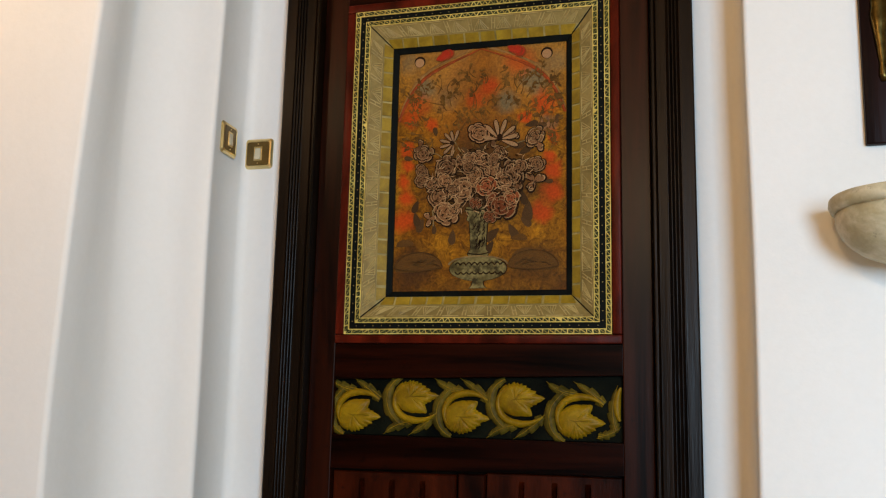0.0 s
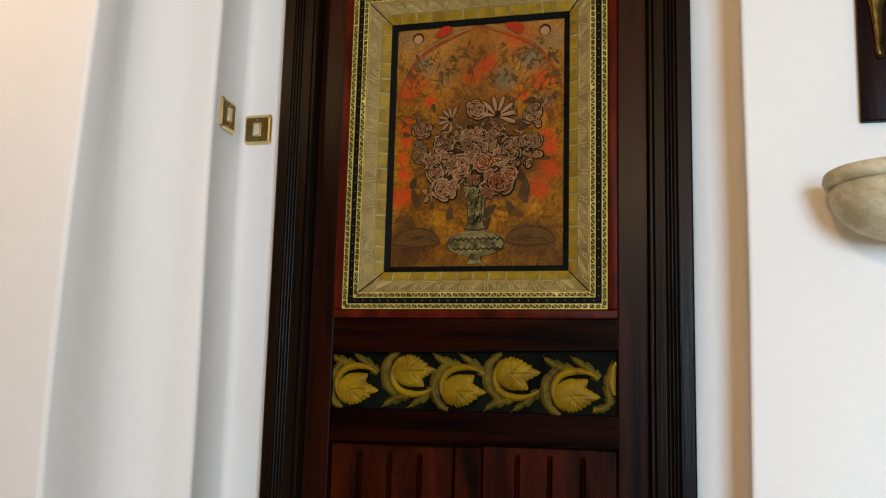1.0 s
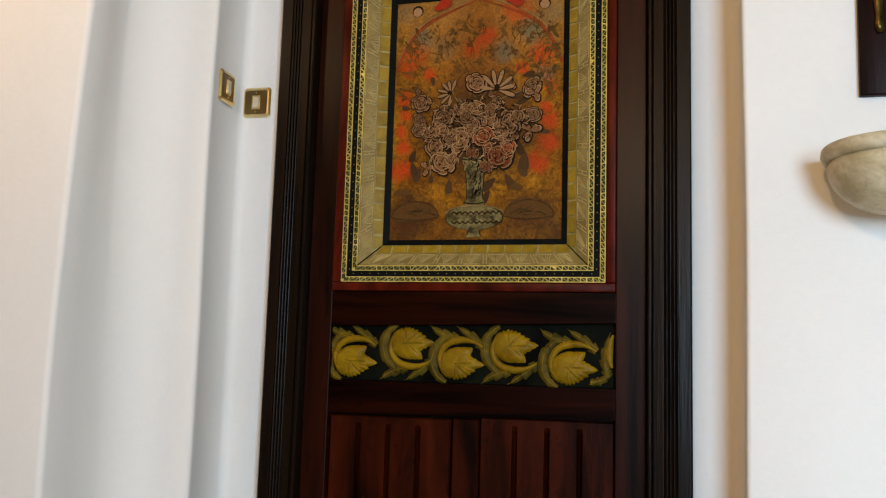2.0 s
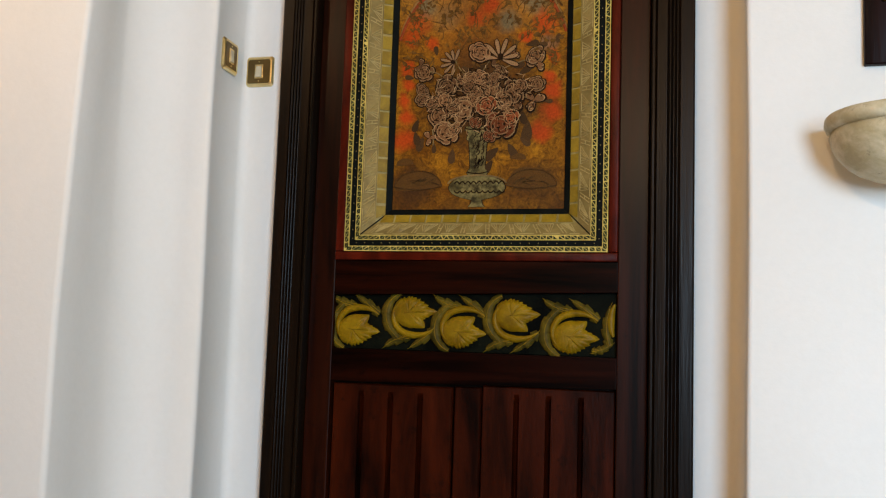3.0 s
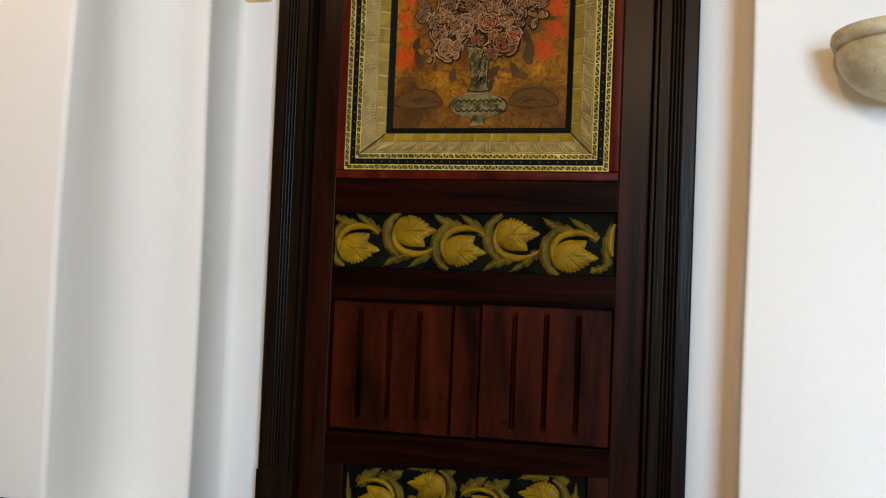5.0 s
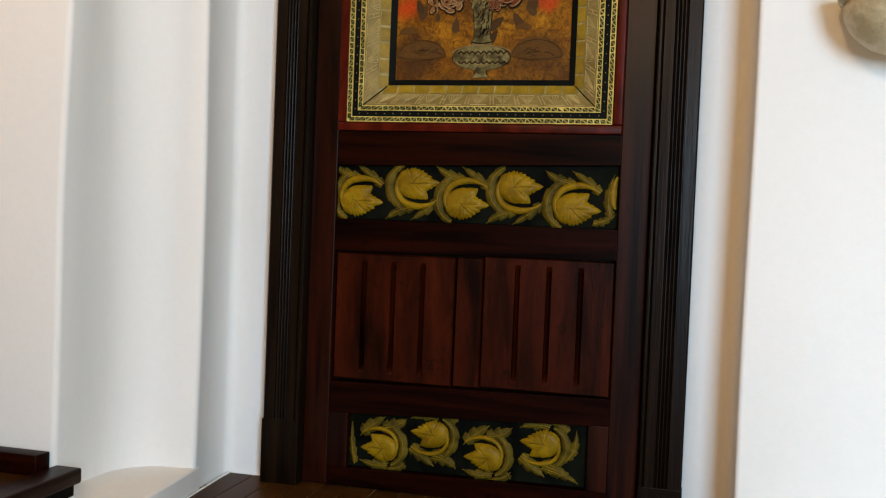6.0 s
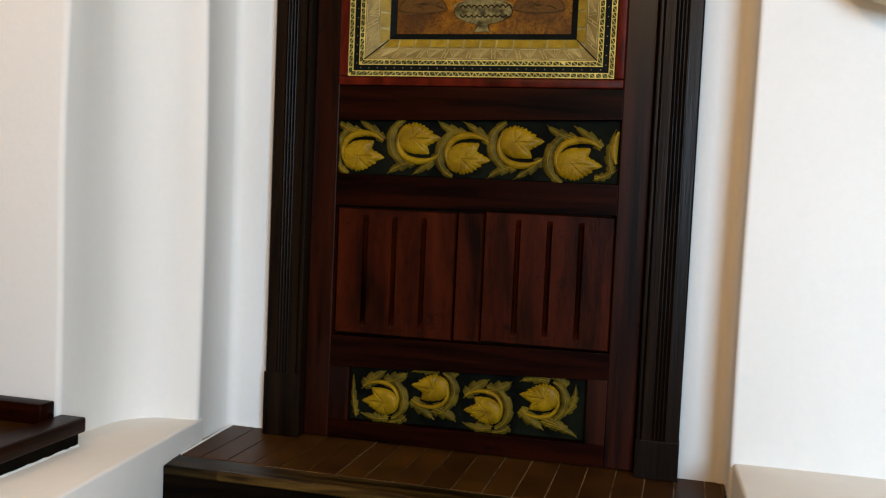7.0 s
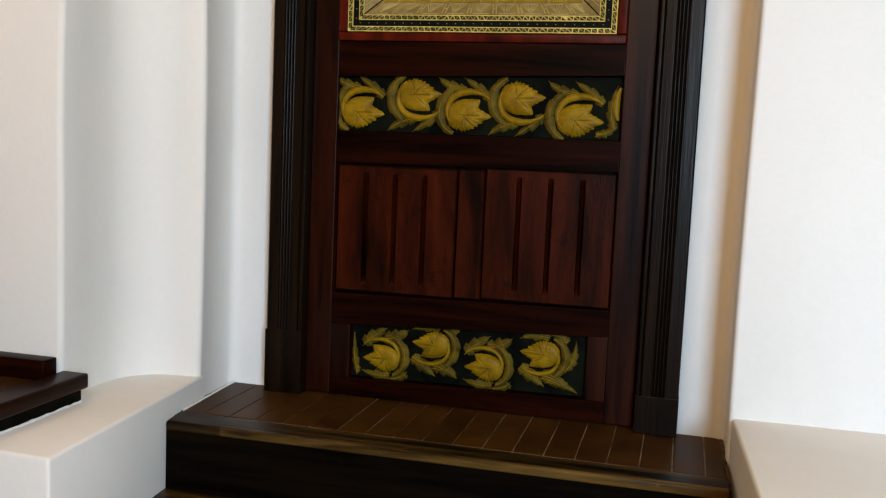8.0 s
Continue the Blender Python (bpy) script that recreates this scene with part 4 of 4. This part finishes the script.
def vine_leaf(x, z, size, tip, mirror, y, seed):
    bm, rnd = bmesh.new(), random.Random(seed)
    n, rings = 120, (0.0, 0.3, 0.6, 0.85, 1.0)
    tall = (0.0075, 0.0085, 0.008, 0.0055, 0.0)
    grid = []
    for f, h in zip(rings, tall):
        row = []
        for i in range(n):
            a = 2 * math.pi * i / n - math.pi
            r = size * f * leaf_radius(a) * (1 + 0.03 * noise.noise(Vector((a * 2, seed, 0))))
            deg = math.degrees(a)
            crease = max(math.exp(-(((deg - v) / 5) ** 2)) for v in (2, 44, -48, -95))
            u, v = r * math.cos(a), r * math.sin(a) * mirror
            t = radians(tip)
            row.append(bm.verts.new((x + u * math.cos(t) - v * math.sin(t), y - h + 0.0025 * crease * (0.2 < f < 0.95) + (0.003 if f == 1 else 0), z + u * math.sin(t) + v * math.cos(t))))
        grid.append(row)
    for r0, r1 in zip(grid, grid[1:]):
        for i in range(n):
            f = bm.faces.new((r0[i], r0[(i + 1) % n], r1[(i + 1) % n], r1[i]))
            f.smooth = True
    bmesh.ops.remove_doubles(bm, verts=bm.verts, dist=1e-6)
    bmesh.ops.recalc_face_normals(bm, faces=bm.faces)
    # dark painted veins
    vb = bmesh.new()
    for at, ln in ((2, 0.62), (-48, 0.4), (170, 0.35)):
        a = radians(at)
        end = [size * ln * leaf_radius(a) * c for c in (math.cos(a), math.sin(a) * mirror)]
        t = radians(tip)
        e = (x + end[0] * math.cos(t) - end[1] * math.sin(t), z + end[0] * math.sin(t) + end[1] * math.cos(t))
        m = ((x + e[0]) / 2 + 0.003 * rnd.uniform(-1, 1), (z + e[1]) / 2 + 0.003 * rnd.uniform(-1, 1))
        ribbon(vb, bezier((x, z), m, e), lambda s: 0.0013 * (1 - 0.75 * s), y - 0.0084, 0.004, 8)
    return bm, vb


def polar_curve(cx, cz, size, angles, radii, turn):
    """A spiral through the given angles and radii, turned and mirrored by turn()."""
    def f(s):
        a = float(np.interp(s, np.linspace(0, 1, len(angles)), angles))
        r = size * float(np.interp(s, np.linspace(0, 1, len(radii)), radii))
        return cx + r * math.cos(radians(turn(a))), cz + r * math.sin(radians(turn(a)))
    return f


def acanthus(board, p0, p1, p2, width, y, lobes=4):
    """A flame-shaped carved leaf with barbed edges and pale brushed ribs."""
    line = bezier(p0, p1, p2)
    bm = ribbon(bmesh.new(), line, lambda s: 1.5 * width * (0.3 + 0.7 * math.sin(math.pi * (0.15 + 0.6 * s))) * (1 - s ** 2.2), y, 0.008, 36, lobes, crown=0.005, depth=0.42)
    ob = part("olive_leaf", bm, leaf_olive, board, "olive curling leaf")
    bm = ribbon(bmesh.new(), line, lambda s: 0.0024 * (1 - 0.8 * s), y - 0.0052, 0.003, 14)
    for k in (-1, 1):
        ribbon(bm, lambda s, k=k: [c + k * width * 0.26 * (1 - s) * d for c, d in zip(line(s), (0.5, 0.86))], lambda s: 0.0015 * (1 - 0.7 * s), y - 0.0034, 0.003, 12)
    part("leaf_rib", bm, leaf_gold, ob, "pale ribs")


def motif(board, x, z, low, flip, size, seed, y, full=1.0, stem=1.0):
    """One vine leaf in the curl of its stalk, with a sheath and two flame-shaped leaves; low: the stalk curls over it, else under it."""
    up, sx = (1 if low else -1), (-1 if flip else 1)

    def ang(a):
        a = a * up
        return 180 - a if flip else a

    def at(a, b):
        return x + sx * a * size, z + up * b * size

    lf, vb = vine_leaf(x, z, size, ang(-3), up * sx, y, seed)
    ob = part("vine_leaf", lf, leaf_gold, board, "raised ochre vine leaf")
    part("leaf_vein", vb, vein_paint, ob)
    curl = polar_curve(x, z + up * 0.2 * size, size, (222, 180, 150, 120, 90, 62, 42, 24), (0.96, 0.98, 1.0, 1.04, 1.1, 1.28, 1.5, 1.74), ang)
    stalk = ribbon(bmesh.new(), curl, lambda s: stem * size * float(np.interp(s, (0, 0.3, 0.62, 0.8, 1), (0.26, 0.36, 0.42, 0.28, 0.05))), y - 0.001, 0.009, 36, crown=0.006)
    part("stalk", stalk, leaf_gold, board, "ochre curling stalk")
    wrap = polar_curve(x, z + up * 0.1 * size, size, (245, 205, 165, 130, 108), (1.36, 1.44, 1.46, 1.5, 1.62), ang)
    sheath = ribbon(bmesh.new(), wrap, lambda s: size * (0.12 + 0.62 * math.sin(math.pi * (0.1 + 0.86 * s))), y + 0.002, 0.008, 42, lobes=4, crown=0.005, depth=0.3)
    ob = part("olive_leaf", sheath, leaf_olive, board, "olive sheathing leaf")
    part("leaf_rib", ribbon(bmesh.new(), wrap, lambda s: 0.002 * (1 - 0.6 * s), y - 0.0035, 0.003, 20), leaf_gold, ob, "pale rib")
    acanthus(board, at(0.1, 1.42), at(-1.0, 1.55), at(-1.62, 2.2), 0.62 * full * size, y + 0.003, 3)
    acanthus(board, at(1.6, 0.95), at(0.85, 1.62), at(-0.08, 2.2), 0.58 * full * size, y + 0.004, 3)


BY = 0.030
band = part("leaf_band", tapered(PL + 0.002, PR - 0.002, 0.714, 0.852, 0.713, 0.868, BY, 0.056, 0.001), vine_ground, door, "carved band of ochre vine leaves")
mids = ((-0.324, 0.7625, 1), (-0.171, 0.811, 0), (-0.039, 0.764, 1), (0.098, 0.809, 0), (0.245, 0.7595, 1))
for i, (x, z, lw) in enumerate(mids):
    motif(band, x, z, lw, False, 0.0434, 20 + i, BY - 0.006)
yb = BY - 0.003
acanthus(band, (0.342, 0.74), (0.325, 0.79), (0.348, 0.848), 0.024, yb)
acanthus(band, (0.30, 0.725), (0.33, 0.728), (0.355, 0.75), 0.02, yb)
part("vine_leaf", ribbon(bmesh.new(), bezier((0.352, 0.762), (0.335, 0.80), (0.355, 0.842)), lambda s: 0.006 + 0.014 * math.sin(math.pi * s), BY - 0.006, 0.008, 16, crown=0.005), leaf_gold, band, "edge of a cut-off ochre leaf")

low_band = part("leaf_band", tapered(-0.321, 0.310, 0.054, 0.194, 0.062, 0.221, BY, 0.056, 0.001), vine_ground, door, "carved low band of ochre vine leaves")
mids = ((-0.2234, 0.1104, 1), (-0.0869, 0.1594, 0), (0.0576, 0.1132, 1), (0.203, 0.1625, 0))
for i, (x, z, lw) in enumerate(mids):
    motif(low_band, x, z, lw, True, 0.038, 40 + i, BY - 0.006, 1.55, 0.72)
    up = 1 if lw else -1
    acanthus(low_band, (x + 0.012, z - up * 0.044), (x - 0.03, z - up * 0.054), (x - 0.066, z - up * 0.036), 0.026, yb + 0.002, 3)
    acanthus(low_band, (x + 0.058, z - up * 0.036), (x + 0.045, z - up * 0.052), (x + 0.005, z - up * 0.055), 0.022, yb + 0.002, 3)
acanthus(low_band, (0.215, 0.098), (0.25, 0.092), (0.292, 0.070), 0.026, yb)
acanthus(low_band, (0.262, 0.13), (0.285, 0.155), (0.282, 0.205), 0.022, yb)
acanthus(low_band, (-0.30, 0.065), (-0.315, 0.11), (-0.312, 0.175), 0.018, yb)

# ---- brass light switches ----
brass = material("polished_brass", (0.85, 0.69, 0.36), (0.7, 0.53, 0.22), 0.34, (10, 10, 10), 120, 0.3, 0.05, metal=1.0, rough_var=0.05)
bronze = material("dull_bronze_insert", (0.22, 0.15, 0.055), (0.13, 0.085, 0.03), 0.35, (10, 10, 10), 120, 0.3, 0.05, metal=0.8)
ivory = material("ivory_plastic", (0.62, 0.56, 0.40), None, 0.4, (8, 8, 8), 80, 0.2, 0.0)


def light_switch():
    sw = thing("light_switch", (0, 0, 0), "polished brass light switch with an ivory rocker", "light switch", "brass switches by the door")
    bm = bmesh.new()
    h, k = 0.043, 0.006
    outer = [(-h + k, -h), (h - k, -h), (h, -h + k), (h, h - k), (h - k, h), (-h + k, h), (-h, h - k), (-h, -h + k)]
    rings = []
    for grow, y in ((0.0, 0.0), (0.0, -0.003), (-0.004, -0.007), (-0.0085, -0.008), (-0.0095, -0.0065)):
        f = 1 + grow / h
        rings.append([bm.verts.new((a * f, y, b * f)) for a, b in outer])
    for r0, r1 in zip(rings, rings[1:]):
        for i in range(8):
            bm.faces.new((r0[i], r0[(i + 1) % 8], r1[(i + 1) % 8], r1[i]))
    bm.faces.new(rings[0])
    bmesh.ops.recalc_face_normals(bm, faces=bm.faces)
    plate = part("plate", bm, brass, sw, "bright brass rim")
    part("insert", boxed((-0.0338, -0.0072, -0.0338), (0.0338, -0.001, 0.0338), 0.001), bronze, sw, "dull bronze centre")
    part("rocker_frame", boxed((-0.0125, -0.0088, -0.020), (0.0125, -0.003, 0.020), 0.001), brass, sw)
    bm = prism(bmesh.new(), [(-0.009, -0.0165), (0.009, -0.0165), (0.009, 0.0165), (-0.009, 0.0165)], -0.0125, -0.004, "y")
    for v in bm.verts:
        if v.co.y < -0.01:
            v.co.y += 0.0035 * (v.co.z > 0)
    bmesh.ops.bevel(bm, geom=list(bm.edges), offset=0.001, segments=2, affect="EDGES")
    part("rocker", bm, ivory, sw, "ivory rocker")
    for z in (-0.0275, 0.0275):
        bm = bmesh.new()
        bmesh.ops.create_cone(bm, segments=12, radius1=0.0022, radius2=0.0018, depth=0.002, cap_ends=True, matrix=Matrix.Translation((0, -0.008, z)) @ Matrix.Rotation(radians(90), 4, "X"))
        part("screw", bm, brass, sw)
    return sw


switch = light_switch()
switch.matrix_basis = pose(-0.6365, 0.0285, 1.473)
copy_thing(switch, pose(-0.672, -0.086, 1.484, 0, 0, 92))

# ---- holy-water bowl of stone ----
marble = material("veined_marble", (0.64, 0.57, 0.4), (0.42, 0.35, 0.2), 0.55, (14, 14, 22), 90, 0.5, 0.4, wear=(0.24, 0.2, 0.13), wear_amount=0.25, bump_size=0.003)
stoup = thing("stone_stoup", (0.953, -0.265, 1.222), "veined cream marble wall bowl with a moulded rim", "stoup")


def bowl_of(profile, n=56):
    bm = bmesh.new()
    rows = [[bm.verts.new((r * math.cos(2 * math.pi * i / n), -r * math.sin(2 * math.pi * i / n), z)) for i in range(n)] for r, z in profile]
    for a, b in zip(rows, rows[1:]):
        for i in range(n):
            bm.faces.new((a[i], a[(i + 1) % n], b[(i + 1) % n], b[i]))
    bmesh.ops.remove_doubles(bm, verts=bm.verts, dist=1e-6)
    for v in bm.verts:
        w = noise.noise(v.co * 30) * 0.0012
        v.co += Vector((w, w, w))
    bmesh.ops.recalc_face_normals(bm, faces=bm.faces)
    return bm


part("rim", bowl_of([(0.0, -0.03), (0.10, -0.022), (0.126, -0.004), (0.130, 0.0), (0.148, 0.0), (0.152, -0.004), (0.154, -0.018), (0.150, -0.028), (0.140, -0.032), (0.0, -0.033)]), marble, stoup, "moulded rim", True)
part("bowl", bowl_of([(0.0, -0.033), (0.140, -0.032), (0.143, -0.044), (0.140, -0.060), (0.131, -0.080), (0.114, -0.101), (0.090, -0.119), (0.060, -0.132), (0.028, -0.138), (0.0, -0.139)]), marble, stoup, "rounded bowl", True)
bm = prism(bmesh.new(), [(-0.075, 0.109), (0.075, 0.109), (0.06, 0.0), (-0.06, 0.0)], -0.10, -0.04)
bmesh.ops.bevel(bm, geom=list(bm.edges), offset=0.006, segments=2, affect="EDGES")
part("bracket", bm, marble, stoup, "stone bracket to the wall", True)

# ---- dark wooden cross board with a brass figure ----
cross_wood = material("dark_polished_wood", (0.02, 0.0062, 0.0042), (0.007, 0.003, 0.0028), 0.3, (30, 30, 2), 150, 0.5, 0.2, specular=0.03)
old_brass = material("old_brass", (0.13, 0.09, 0.026), (0.03, 0.02, 0.006), 0.3, (30, 30, 30), 150, 0.5, 0.2, metal=1.0)
cross = thing("wall_crucifix", (0.943, -0.155, 1.357), "dark polished wooden upright with an old brass figure", "crucifix")
part("upright", boxed((-0.05, -0.024, 0.0), (0.05, -0.001, 0.62), 0.003), cross_wood, cross, "", True)
bm = bmesh.new()
for z, sx, sy, cx in ((0.135, 0.007, 0.006, -0.008), (0.150, 0.010, 0.009, -0.010), (0.175, 0.008, 0.008, -0.010), (0.215, 0.011, 0.011, -0.012), (0.245, 0.013, 0.012, -0.014),
                      (0.262, 0.018, 0.014, -0.012), (0.285, 0.022, 0.015, -0.012), (0.31, 0.018, 0.013, -0.012), (0.36, 0.021, 0.014, -0.011), (0.40, 0.026, 0.014, -0.01), (0.43, 0.014, 0.01, -0.01), (0.46, 0.012, 0.011, -0.012), (0.478, 0.006, 0.006, -0.012)):
    ring = [(cx + sx * math.cos(a * math.pi / 8) * (1 + 0.12 * math.cos(3 * a * math.pi / 8)), -0.028 - sy * 0.8 * math.sin(a * math.pi / 8), z) for a in range(16)]
    verts = [bm.verts.new(p) for p in ring]
    if len(bm.verts) > 16:
        for i in range(16):
            bm.faces.new((last[i], last[(i + 1) % 16], verts[(i + 1) % 16], verts[i]))
    else:
        bm.faces.new(verts)
    last = verts
bm.faces.new(last)
bmesh.ops.recalc_face_normals(bm, faces=bm.faces)
part("figure", bm, old_brass, cross, "plain old brass figure", True)

# ---- pieces: floor tiles of the step ----
rnd = random.Random(5)
edges = [-0.662 + 0.0705 * i for i in range(19)] + [0.650]
for i, (a, b) in enumerate(zip(edges, edges[1:])):
    if a < 0.6495:
        dz = rnd.uniform(-0.0008, 0.0008)
        part("tile", boxed((a + 0.0012, -0.2826, -0.02), (b - 0.0012, 0.028, dz), 0.0015), floor_tile, step)
